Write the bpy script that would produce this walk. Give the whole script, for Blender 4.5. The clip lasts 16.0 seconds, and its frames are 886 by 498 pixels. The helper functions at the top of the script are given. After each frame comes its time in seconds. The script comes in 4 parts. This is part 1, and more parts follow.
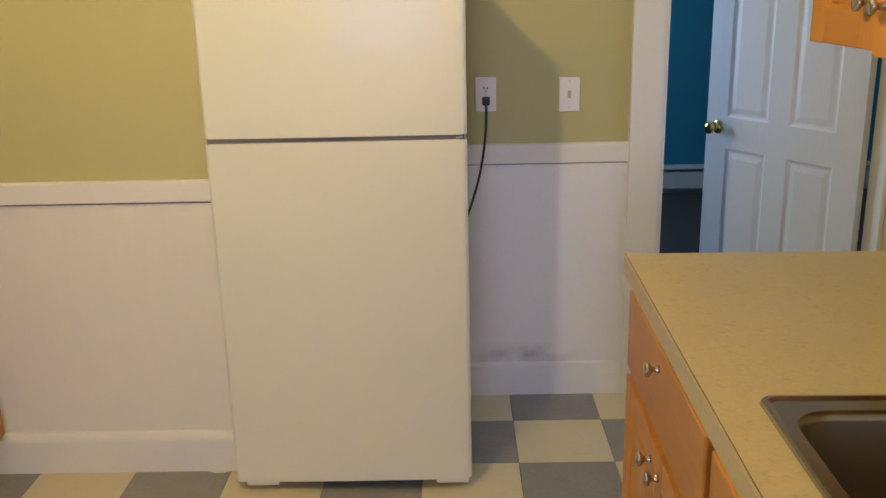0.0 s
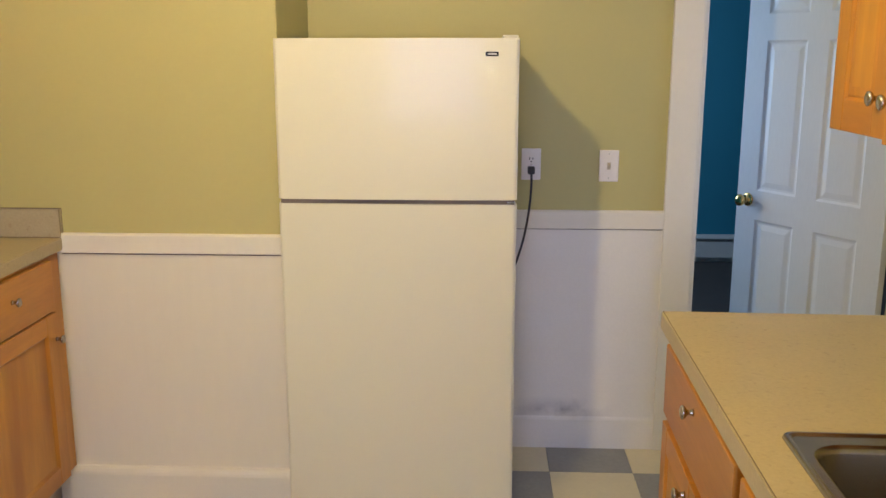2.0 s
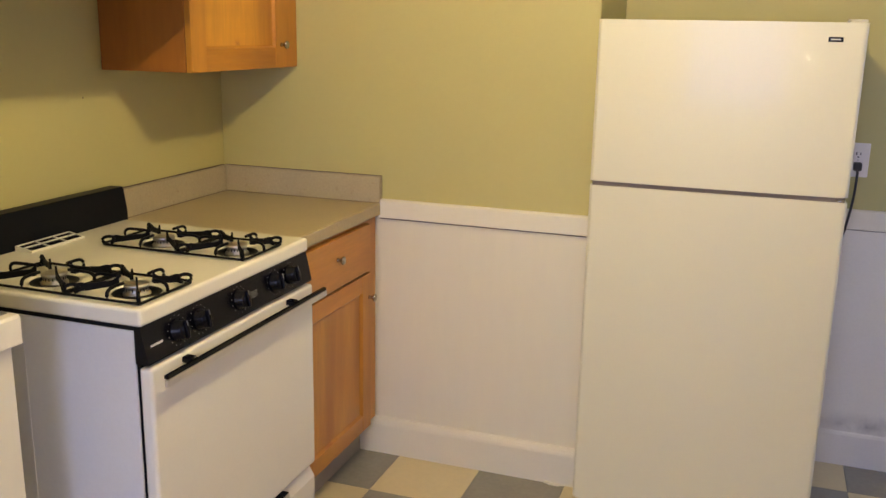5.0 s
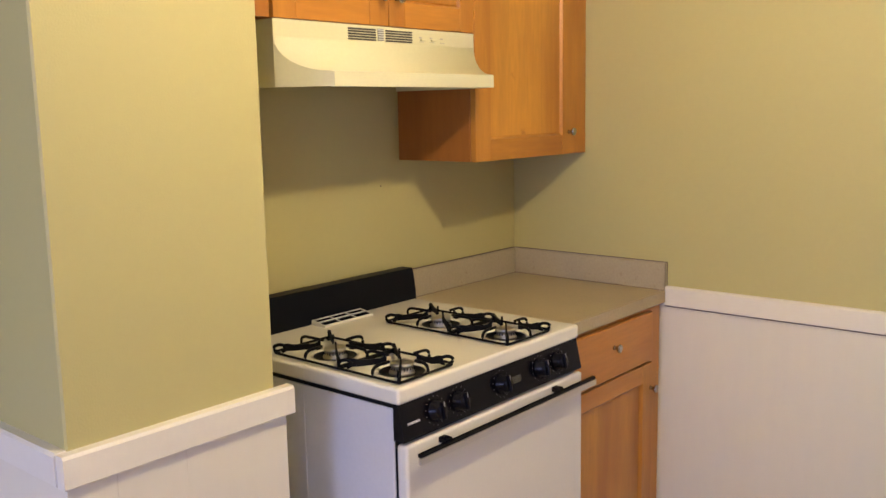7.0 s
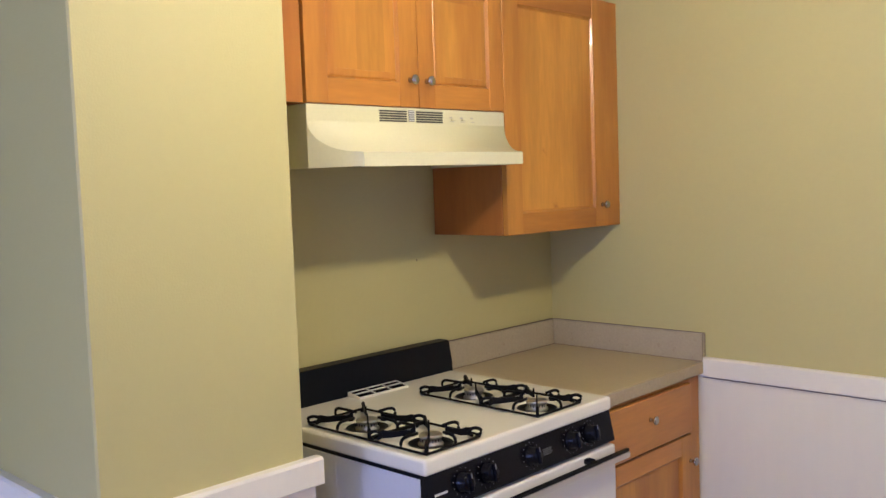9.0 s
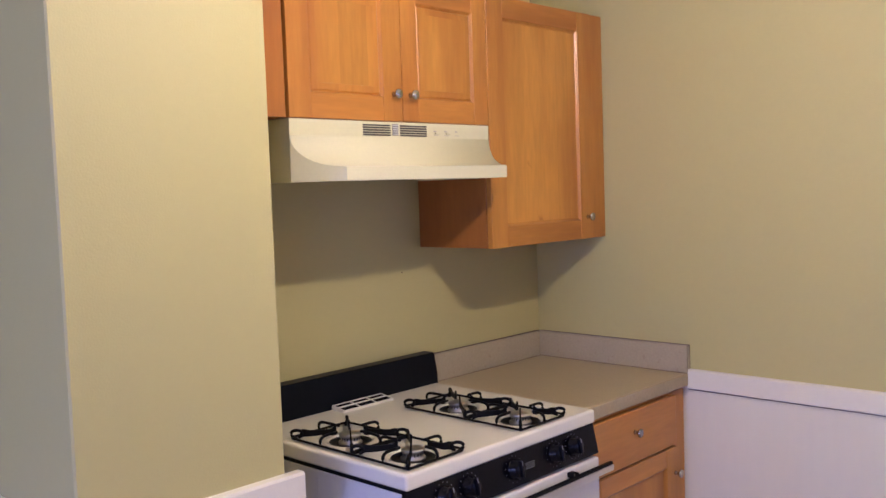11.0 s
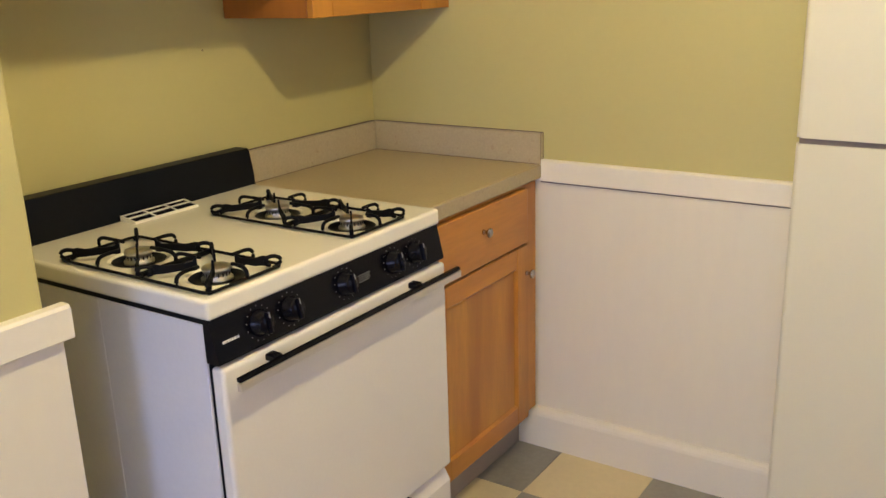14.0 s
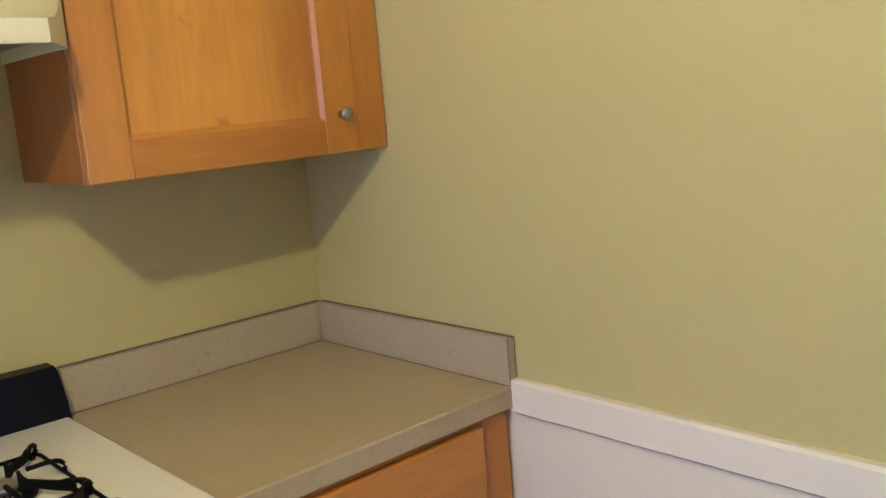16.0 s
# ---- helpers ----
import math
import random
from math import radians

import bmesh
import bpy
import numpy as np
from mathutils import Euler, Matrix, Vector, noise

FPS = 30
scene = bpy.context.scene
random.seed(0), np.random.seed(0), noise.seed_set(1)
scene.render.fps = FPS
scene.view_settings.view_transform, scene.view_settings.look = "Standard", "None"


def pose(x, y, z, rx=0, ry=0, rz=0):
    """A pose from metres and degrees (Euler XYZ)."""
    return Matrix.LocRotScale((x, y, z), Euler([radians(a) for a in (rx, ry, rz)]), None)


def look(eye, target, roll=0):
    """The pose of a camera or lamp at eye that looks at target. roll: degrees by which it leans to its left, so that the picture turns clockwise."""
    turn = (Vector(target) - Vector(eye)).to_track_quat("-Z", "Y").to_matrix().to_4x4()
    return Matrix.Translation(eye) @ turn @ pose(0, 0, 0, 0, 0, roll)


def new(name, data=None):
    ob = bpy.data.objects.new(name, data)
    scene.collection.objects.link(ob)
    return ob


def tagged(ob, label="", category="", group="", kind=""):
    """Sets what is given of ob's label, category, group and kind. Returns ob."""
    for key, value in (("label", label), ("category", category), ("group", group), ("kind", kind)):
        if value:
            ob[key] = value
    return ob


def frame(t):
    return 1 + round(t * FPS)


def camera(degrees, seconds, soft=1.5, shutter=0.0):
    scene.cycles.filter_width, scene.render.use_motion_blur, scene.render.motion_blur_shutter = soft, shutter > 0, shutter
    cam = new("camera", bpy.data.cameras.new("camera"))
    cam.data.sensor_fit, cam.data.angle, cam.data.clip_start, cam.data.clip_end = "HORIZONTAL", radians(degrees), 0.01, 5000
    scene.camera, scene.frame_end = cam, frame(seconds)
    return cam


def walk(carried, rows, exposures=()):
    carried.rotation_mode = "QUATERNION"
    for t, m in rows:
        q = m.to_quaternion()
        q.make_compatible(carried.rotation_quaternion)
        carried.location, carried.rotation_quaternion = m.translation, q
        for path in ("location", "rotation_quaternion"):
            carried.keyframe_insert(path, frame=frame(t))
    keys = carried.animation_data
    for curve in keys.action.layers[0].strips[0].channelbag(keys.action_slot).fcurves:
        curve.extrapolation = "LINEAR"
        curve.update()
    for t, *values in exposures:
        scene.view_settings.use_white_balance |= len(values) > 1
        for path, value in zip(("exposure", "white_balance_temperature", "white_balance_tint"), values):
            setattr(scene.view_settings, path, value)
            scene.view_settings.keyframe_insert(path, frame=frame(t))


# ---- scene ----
cam = camera(52.2, 16.0)
PATH = [
    (0, (0.219, 0.501, 1.501), (0.187, 2.421, 0.94), -1.3),
    (0.5, (0.144, 0.401, 1.513), (-0.005, 2.326, 0.992), -0.9),
    (1, (0.1, 0.303, 1.523), (0.018, 2.248, 1.065), -0.3),
    (1.5, (0.098, 0.273, 1.538), (0.013, 2.231, 1.138), 0.3),
    (2, (0.152, 0.271, 1.542), (0.062, 2.223, 1.117), 0.0),
    (2.5, (0.198, 0.266, 1.542), (0.113, 2.213, 1.095), -0.1),
    (3, (0.226, 0.252, 1.543), (0.128, 2.195, 1.08), -0.5),
    (3.5, (0.223, 0.241, 1.541), (0.097, 2.184, 1.081), -0.6),
    (4, (0.166, 0.239, 1.541), (-0.102, 2.168, 1.087), -0.3),
    (4.5, (0.07, 0.255, 1.552), (-0.402, 2.14, 1.077), 0.3),
    (5, (0.008, 0.246, 1.543), (-0.634, 2.081, 1.072), 1.1),
    (5.2, (0.017, 0.253, 1.535), (-0.715, 2.058, 1.082), 1.0),
    (7.3, (0.17, 0.348, 1.576), (-1.158, 1.819, 1.303), -1.4),
    (7.5, (0.189, 0.34, 1.578), (-1.16, 1.797, 1.341), -1.5),
    (8, (0.203, 0.324, 1.584), (-1.169, 1.764, 1.374), -2.4),
    (8.5, (0.214, 0.328, 1.584), (-1.164, 1.764, 1.388), -2.4),
    (8.7, (0.224, 0.35, 1.582), (-1.158, 1.785, 1.405), -2.2),
    (10.8, (0.259, 0.357, 1.606), (-1.123, 1.8, 1.519), -2.2),
    (11, (0.26, 0.369, 1.6), (-1.115, 1.815, 1.467), -2.0),
    (11.5, (0.233, 0.406, 1.566), (-1.087, 1.871, 1.234), -1.8),
    (12, (0.178, 0.447, 1.524), (-1.076, 1.91, 0.988), -1.2),
    (12.5, (0.159, 0.462, 1.513), (-1.059, 1.935, 0.923), -1.0),
    (13, (0.164, 0.465, 1.518), (-1.034, 1.953, 0.927), -1.1),
    (13.5, (0.134, 0.521, 1.513), (-1.002, 2.055, 0.916), -1.7),
    (14, (0.009, 0.724, 1.503), (-1.058, 2.314, 0.923), -1.8),
    (14.5, (-0.06, 0.94, 1.5), (-1.154, 2.491, 0.87), -3.2),
    (15, (-0.048, 1.300, 1.498), (-1.306, 2.765, 0.975), -5.0),
    (15.5, (-0.053, 1.645, 1.473), (-1.340, 3.117, 1.056), -7.6),
    (16, (-0.076, 1.935, 1.509), (-1.541, 3.254, 1.170), -4.8),
]
EXPOSURES = [(0, -0.13, 8200, 0), (0.6, 0.0, 8200, 0), (3.5, 0.05, 8200, 0), (5.2, 0.05, 8000, 1), (7.5, 0.03, 6700, 10), (8.5, 0.01, 6000, 8), (10.8, -0.13, 5600, 25), (11.0, -0.13, 5600, 25), (11.6, -0.02, 6200, 19), (12.2, 0.12, 7400, 3), (14.5, 0.14, 7400, 0), (15.5, 0.10, 6500, 0), (16, 0.08, 6000, 3)]
walk(cam, [(t, look(eye, target, roll)) for t, eye, target, roll in PATH], EXPOSURES)

# ---- plan, metres ----
WX, NY, BY, RX, EX = -1.88, 3.145, 3.66, -0.50, 1.175    # west, north, back, return and east wall faces
CX, CY0, CY1 = -1.378, 1.08, 1.555                        # the bump in the west wall
SY, CEIL = -2.7, 2.44
DX0, DX1 = 0.935, 1.752                                   # doorway in the back wall
LAMP = (-0.40, 1.72, 2.31)

# ---- light ----
world = bpy.data.worlds.new("world")
scene.world = world
world.use_nodes = True
wn = world.node_tree.nodes
sky = wn.new("ShaderNodeTexSky")
sky.sky_type, sky.sun_disc, sky.sun_elevation, sky.sun_rotation = "NISHITA", False, radians(12), radians(250)
world.node_tree.links.new(sky.outputs[0], wn["Background"].inputs[0])
wn["Background"].inputs[1].default_value = 0.10


def lamp(kind, m, energy, color, **kw):
    d = bpy.data.lights.new(kind.lower() + "_light", kind)
    d.energy, d.color = energy, color
    for k, v in kw.items():
        if k == "size":
            d.size = v
        elif k == "size_y":
            d.shape, d.size_y = "RECTANGLE", v
        elif k == "radius":
            d.shadow_soft_size = v
    ob = new(d.name, d)
    ob.matrix_world = m
    return ob


# Unseen lamp, added to put a highlight on the refrigerator door.
lamp("POINT", pose(0.53, SY + 0.17, 1.37), 13, (1.0, 0.85, 0.62), radius=0.028)
lamp("POINT", pose(*LAMP), 56, (1.0, 0.825, 0.56), radius=0.042)
lamp("AREA", look((EX + 0.04, -1.25, 1.5), (0, -1.25, 1.45)), 32, (0.36, 0.44, 1.0), size=1.2, size_y=1.15)
lamp("AREA", look((-0.20, SY - 0.05, 1.5), (-0.10, 0, 1.35)), 74, (0.37, 0.435, 1.0), size=1.2, size_y=1.15)
# Unseen hall fill, added to brighten the floor beside the refrigerator.
lamp("AREA", look((2.19, 3.02, 1.45), (0, 3.02, 1.2)), 11, (0.36, 0.45, 1.0), size=0.7, size_y=1.15)
lamp("AREA", look((-0.44, 5.6, 1.5), (2, 5.0, 1.3)), 40, (0.38, 0.57, 1.0), size=1.2, size_y=1.25)


# ---- materials ----
def mat(name, color, rough=0.5, metal=0.0, vary=0.06, scale=6.0, fine=0.03, fine_scale=120.0, bump=0.05, bump_scale=150.0,
        stretch=(1, 1, 1), island=0.0, coat=0.0, spec=0.5, rvar=0.0, dirt=None, spots=None, band=None, grain=False):
    m = bpy.data.materials.new(name)
    m.use_nodes = True
    nt = m.node_tree
    n, l = nt.nodes, nt.links
    b = n["Principled BSDF"]
    b.inputs["Roughness"].default_value, b.inputs["Metallic"].default_value = rough, metal
    b.inputs["Coat Weight"].default_value, b.inputs["Specular IOR Level"].default_value = coat, spec
    tc, mp = n.new("ShaderNodeTexCoord"), n.new("ShaderNodeMapping")
    mp.inputs["Scale"].default_value = stretch
    l.new(tc.outputs["Object"], mp.inputs[0])

    def noise_(sc, detail=3.0):
        t = n.new("ShaderNodeTexNoise")
        t.inputs["Scale"].default_value, t.inputs["Detail"].default_value = sc, detail
        l.new(mp.outputs[0], t.inputs["Vector"])
        return t.outputs["Fac"]

    def math_(op, a, c):
        t = n.new("ShaderNodeMath")
        t.operation = op
        for k, v in enumerate((a, c)):
            if isinstance(v, (int, float)):
                t.inputs[k].default_value = v
            else:
                l.new(v, t.inputs[k])
        return t.outputs[0]

    def spread(fac, amount):
        return math_("MULTIPLY", math_("SUBTRACT", fac, 0.5), 2.5 * amount)

    total = math_("ADD", math_("ADD", spread(noise_(scale), vary), spread(noise_(fine_scale), fine)), 1.0)
    if island:
        g = n.new("ShaderNodeNewGeometry")
        oi = n.new("ShaderNodeObjectInfo")
        r = math_("FRACT", math_("ADD", g.outputs["Random Per Island"], oi.outputs["Random"]), 0.0)
        total = math_("ADD", total, math_("MULTIPLY", math_("SUBTRACT", r, 0.5), 2 * island))
    mul = n.new("ShaderNodeVectorMath")
    mul.operation = "SCALE"
    mul.inputs[0].default_value = color
    l.new(total, mul.inputs["Scale"])
    out = mul.outputs[0]
    for extra in (dirt, spots):
        if extra:
            col, sc, lo, hi = extra
            ramp = n.new("ShaderNodeMapRange")
            ramp.inputs["From Min"].default_value, ramp.inputs["From Max"].default_value = lo, hi
            t = n.new("ShaderNodeTexNoise")
            t.inputs["Scale"].default_value, t.inputs["Detail"].default_value = sc, 4
            l.new((mp if grain and extra is dirt else tc).outputs[0 if grain and extra is dirt else "Object"], t.inputs["Vector"])
            l.new(t.outputs["Fac"], ramp.inputs["Value"])
            amount = ramp.outputs[0]
            if band and extra is dirt:
                sep = n.new("ShaderNodeSeparateXYZ")
                l.new(tc.outputs["Object"], sep.inputs[0])
                for axis, mid, half in band:
                    near = math_("SUBTRACT", 1.0, math_("DIVIDE", math_("ABSOLUTE", math_("SUBTRACT", sep.outputs[axis], mid), 0.0), half))
                    amount = math_("MULTIPLY", amount, math_("MINIMUM", math_("MAXIMUM", near, 0.0), 1.0))
            mx = n.new("ShaderNodeMix")
            mx.data_type = "RGBA"
            l.new(amount, mx.inputs["Factor"])
            l.new(out, mx.inputs["A"])
            mx.inputs["B"].default_value = (*col, 1)
            out = mx.outputs["Result"]
    l.new(out, b.inputs["Base Color"])
    if rvar:
        l.new(math_("ADD", spread(noise_(scale * 2.3), rvar), rough), b.inputs["Roughness"])
    if bump:
        bp = n.new("ShaderNodeBump")
        bp.inputs["Strength"].default_value, bp.inputs["Distance"].default_value = bump, 0.004
        l.new(noise_(bump_scale), bp.inputs["Height"])
        l.new(bp.outputs[0], b.inputs["Normal"])
    return m


def glow(name, color, strength):
    m = bpy.data.materials.new(name)
    m.use_nodes = True
    b = m.node_tree.nodes["Principled BSDF"]
    b.inputs["Base Color"].default_value = (0.8, 0.8, 0.8, 1)
    b.inputs["Emission Color"].default_value, b.inputs["Emission Strength"].default_value = (*color, 1), strength
    return m


OLIVE = mat("olive_wall_paint", (0.50, 0.45, 0.195), 0.55, vary=0.03, scale=1.6, fine=0.015, fine_scale=60, bump=0.12, bump_scale=220)
WHITE = mat("white_trim_paint", (0.79, 0.75, 0.635), 0.42, vary=0.03, scale=2.5, fine=0.02, fine_scale=60, bump=0.06, bump_scale=90)
WAINS = mat("white_wainscot_paint", (0.76, 0.715, 0.585), 0.5, vary=0.03, scale=2, fine=0.02, fine_scale=30, bump=0.10, bump_scale=70, stretch=(1, 1, 0.2))
# Toe board grey is darkened to hold the shade under the cabinet.
TOE = mat("worn_grey_toe_board", (0.34, 0.30, 0.25), 0.6, vary=0.1, scale=8)
DUST = mat("floor_edge_dirt", (0.19, 0.145, 0.08), 0.9, vary=0.5, scale=40)
BASEW = mat("white_baseboard_paint", (0.77, 0.73, 0.61), 0.42, vary=0.03, scale=2.5, fine=0.02, bump=0.06)
# Colour of the shadow line painted below the chair rails.
SHADELINE = mat("dusty_seam", (0.17, 0.135, 0.12), 0.9, vary=0.5, scale=14)
SCUFFED = mat("scuffed_white_paint", (0.84, 0.81, 0.74), 0.5, vary=0.04, scale=3, bump=0.08, dirt=((0.24, 0.22, 0.21), 10, 0.36, 0.70), band=((0, 0.46, 0.24), (2, 0.160, 0.055)))
CEILP = mat("ceiling_paint", (0.78, 0.76, 0.70), 0.8, bump=0.1)
BLUE = mat("deep_blue_wall_paint", (0.010, 0.215, 0.325), 0.5, vary=0.04, scale=2)
CARPET = mat("dark_brown_carpet", (0.060, 0.050, 0.048), 0.95, vary=0.15, scale=8, fine=0.4, fine_scale=300, bump=0.8, bump_scale=400)
TILE_L = mat("cream_vinyl_tile", rvar=0.0, color=(0.64, 0.55, 0.34), rough=0.30, vary=0.05, scale=5, fine=0.05, fine_scale=50, island=0.03, bump=0.03, spots=((0.50, 0.42, 0.27), 38, 0.76, 0.80))
TILE_D = mat("grey_vinyl_tile", rvar=0.0, color=(0.26, 0.25, 0.215), rough=0.30, vary=0.12, scale=9, fine=0.12, fine_scale=60, island=0.04, bump=0.03)
GROUT = mat("tile_seam", (0.11, 0.10, 0.09), 0.8)
WOOD_V = mat("honey_maple_upright", (0.50, 0.216, 0.036), 0.33, vary=0.20, scale=2.2, fine=0.12, fine_scale=16, stretch=(6, 6, 0.8), island=0.09, bump=0.04, bump_scale=60, coat=0.08, grain=True, dirt=((0.36, 0.125, 0.022), 1.3, 0.44, 0.72))
WOOD_H = mat("honey_maple_level", (0.47, 0.196, 0.034), 0.33, vary=0.20, scale=2.2, fine=0.12, fine_scale=16, stretch=(0.8, 6, 6), island=0.08, bump=0.04, bump_scale=60, coat=0.08, grain=True, dirt=((0.31, 0.10, 0.018), 1.3, 0.44, 0.72))
WOOD_P = mat("honey_maple_panel", (0.55, 0.252, 0.042), 0.33, vary=0.22, scale=2.0, fine=0.13, fine_scale=14, stretch=(6, 6, 0.9), island=0.11, bump=0.03, bump_scale=60, coat=0.08, grain=True, dirt=((0.38, 0.140, 0.024), 1.2, 0.44, 0.72), spots=((0.38, 0.135, 0.024), 17, 0.70, 0.84))
# Cabinet bodies and sink-run toe kicks, darker than the door maple.
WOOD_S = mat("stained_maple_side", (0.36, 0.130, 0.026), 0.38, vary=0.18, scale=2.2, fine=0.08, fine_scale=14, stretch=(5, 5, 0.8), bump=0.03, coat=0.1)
GAP = mat("dark_gap", (0.03, 0.02, 0.015), 0.8)
LAMINATE = mat("speckled_beige_laminate", (0.48, 0.385, 0.195), 0.36, vary=0.05, scale=7, fine=0.10, fine_scale=130, bump=0.015, spots=((0.34, 0.25, 0.13), 75, 0.60, 0.85))
# Left worktop only: darker and greyer than the sink worktop's laminate.
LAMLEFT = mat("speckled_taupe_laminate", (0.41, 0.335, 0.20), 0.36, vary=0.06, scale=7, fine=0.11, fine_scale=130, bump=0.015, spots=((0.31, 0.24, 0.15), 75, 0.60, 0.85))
LAMEDGE = mat("beige_laminate_edge", (0.42, 0.355, 0.235), 0.38, vary=0.05, fine=0.12, fine_scale=130, bump=0.02, spots=((0.33, 0.25, 0.16), 42, 0.64, 0.78))
SEAM = mat("dark_laminate_seam", (0.16, 0.115, 0.08), 0.7)
ALMOND = mat("almond_enamel", (0.725, 0.70, 0.55), 0.34, vary=0.015, scale=1.5, fine=0.01, bump=0.0015, bump_scale=90, coat=0.13)
ENAMEL = mat("white_enamel", (0.80, 0.775, 0.66), 0.20, vary=0.02, scale=3, fine=0.02, bump=0.02, coat=0.2)
ENAMEL_SIDE = mat("white_enamel_side", (0.68, 0.68, 0.68), 0.48, vary=0.03, scale=3, fine=0.03, bump=0.02)
HOODW = mat("ivory_enamel", (0.70, 0.67, 0.43), 0.50, vary=0.02, scale=3, bump=0.02)
BLACK = mat("black_enamel", (0.003, 0.003, 0.005), 0.24, spec=0.16, vary=0.1, bump=0.02)
BLACKM = mat("black_porcelain_back", (0.004, 0.005, 0.007), 0.42, spec=0.12, vary=0.1, bump=0.03)
CAST = mat("black_cast_iron", (0.004, 0.004, 0.004), 0.6, spec=0.10, vary=0.2, bump=0.2, bump_scale=300)
ALU = mat("dull_aluminium", (0.56, 0.54, 0.49), 0.38, metal=1, vary=0.1)
STEEL = mat("brushed_steel", (0.34, 0.305, 0.24), 0.26, metal=1, vary=0.03, fine=0.02, fine_scale=200, bump=0.0)
NICKEL = mat("brushed_nickel", (0.46, 0.43, 0.38), 0.22, metal=1, vary=0.03)
BRASS = mat("polished_brass", (0.75, 0.55, 0.22), 0.16, metal=1, vary=0.03)
PLASTIC = mat("white_plastic", (0.80, 0.76, 0.72), 0.35, vary=0.01, bump=0)
IVORY = mat("ivory_plastic", (0.50, 0.42, 0.30), 0.4, vary=0.01, bump=0)
RUBBER = mat("dark_rubber", (0.035, 0.030, 0.032), 0.55, vary=0.05)
GASKET = mat("grey_gasket", (0.17, 0.14, 0.125), 0.6)
PRINT = mat("white_print", (0.62, 0.62, 0.60), 0.5, bump=0)
PRINTG = mat("grey_print", (0.22, 0.22, 0.21), 0.5, bump=0)
SLOT = mat("shaded_vent_slot", (0.075, 0.068, 0.05), 0.7, bump=0)
HOODMARK = mat("faint_hood_print", (0.50, 0.47, 0.38), 0.5, bump=0)
TRIMSTEEL = mat("satin_steel_trim", (0.66, 0.63, 0.58), 0.35, metal=0.8, vary=0.03)
OVENW = mat("white_oven_enamel", (0.77, 0.745, 0.67), 0.24, vary=0.02, scale=3, fine=0.02, bump=0.02, coat=0.2)
DOORW = mat("white_door_paint", (0.76, 0.76, 0.77), 0.38, vary=0.02, scale=3, bump=0.08, bump_scale=60, stretch=(1, 1, 0.2))
HEATER = mat("heater_enamel", (0.62, 0.60, 0.58), 0.4)
GLASS_GLOW = glow("lit_glass", (1.0, 0.8, 0.5), 6)
OUTSIDE = glow("outside_haze", (0.45, 0.6, 1.0), 1.2)


# ---- mesh helpers ----
def boxes(bm, *dims, bevel=0.0, seg=1, mi=0):
    """Boxes x0, x1, y0, y1, z0, z1, each with rounded edges."""
    for x0, x1, y0, y1, z0, z1 in dims:
        v = [bm.verts.new((x, y, z)) for x in (x0, x1) for y in (y0, y1) for z in (z0, z1)]
        f = [bm.faces.new([v[k] for k in q]) for q in ((0, 1, 3, 2), (4, 6, 7, 5), (0, 4, 5, 1), (2, 3, 7, 6), (0, 2, 6, 4), (1, 5, 7, 3))]
        for q in f:
            q.material_index = mi
        if bevel:
            e = list({e for q in f for e in q.edges})
            r = bmesh.ops.bevel(bm, geom=e, offset=bevel, segments=seg, profile=0.5, affect="EDGES", clamp_overlap=True)
            for q in r["faces"]:
                q.material_index = mi
    return bm


def prism(bm, ring, vec, mi=0):
    """A ring of points carried along vec."""
    a = [bm.verts.new(p) for p in ring]
    b = [bm.verts.new(Vector(p) + Vector(vec)) for p in ring]
    n = len(a)
    fs = [bm.faces.new([a[k], a[(k + 1) % n], b[(k + 1) % n], b[k]]) for k in range(n)]
    fs += [bm.faces.new(a[::-1]), bm.faces.new(b)]
    for f in fs:
        f.material_index = mi
    return bm


def lathe(bm, prof, m, seg=16, mi=0, caps=True):
    """A turned shape: radius and height pairs about local z, at the pose m."""
    rings = []
    for r, z in prof:
        rings.append([bm.verts.new(m @ Vector((r * math.cos(2 * math.pi * k / seg), r * math.sin(2 * math.pi * k / seg), z))) for k in range(seg)])
    for a, b in zip(rings, rings[1:]):
        for k in range(seg):
            f = bm.faces.new([a[k], a[(k + 1) % seg], b[(k + 1) % seg], b[k]])
            f.smooth, f.material_index = True, mi
    if caps:
        for r, rev in ((rings[0], True), (rings[-1], False)):
            f = bm.faces.new(r[::-1] if rev else r)
            f.material_index = mi
    return bm


def tube(bm, pts, rad, seg=6, mi=0):
    """A round bar along points."""
    pts = [Vector(p) for p in pts]
    rings = []
    for k, p in enumerate(pts):
        d = (pts[min(k + 1, len(pts) - 1)] - pts[max(k - 1, 0)]).normalized()
        q = d.to_track_quat("Z", "Y")
        rings.append([bm.verts.new(p + q @ Vector((rad * math.cos(2 * math.pi * j / seg), rad * math.sin(2 * math.pi * j / seg), 0))) for j in range(seg)])
    for a, b in zip(rings, rings[1:]):
        for j in range(seg):
            f = bm.faces.new([a[j], a[(j + 1) % seg], b[(j + 1) % seg], b[j]])
            f.smooth, f.material_index = True, mi
    bm.faces.new(rings[0][::-1]), bm.faces.new(rings[-1])
    return bm


def part(name, bm, material, parent=None, label="", kind="", smooth=False):
    me = bpy.data.meshes.new(name)
    bmesh.ops.recalc_face_normals(bm, faces=bm.faces)
    if smooth:
        for f in bm.faces:
            f.smooth = True
    bm.to_mesh(me)
    bm.free()
    for m in (material if isinstance(material, (list, tuple)) else [material]):
        me.materials.append(m)
    ob = new(name, me)
    if parent:
        ob.parent = parent
    return tagged(ob, label=label, kind=kind)


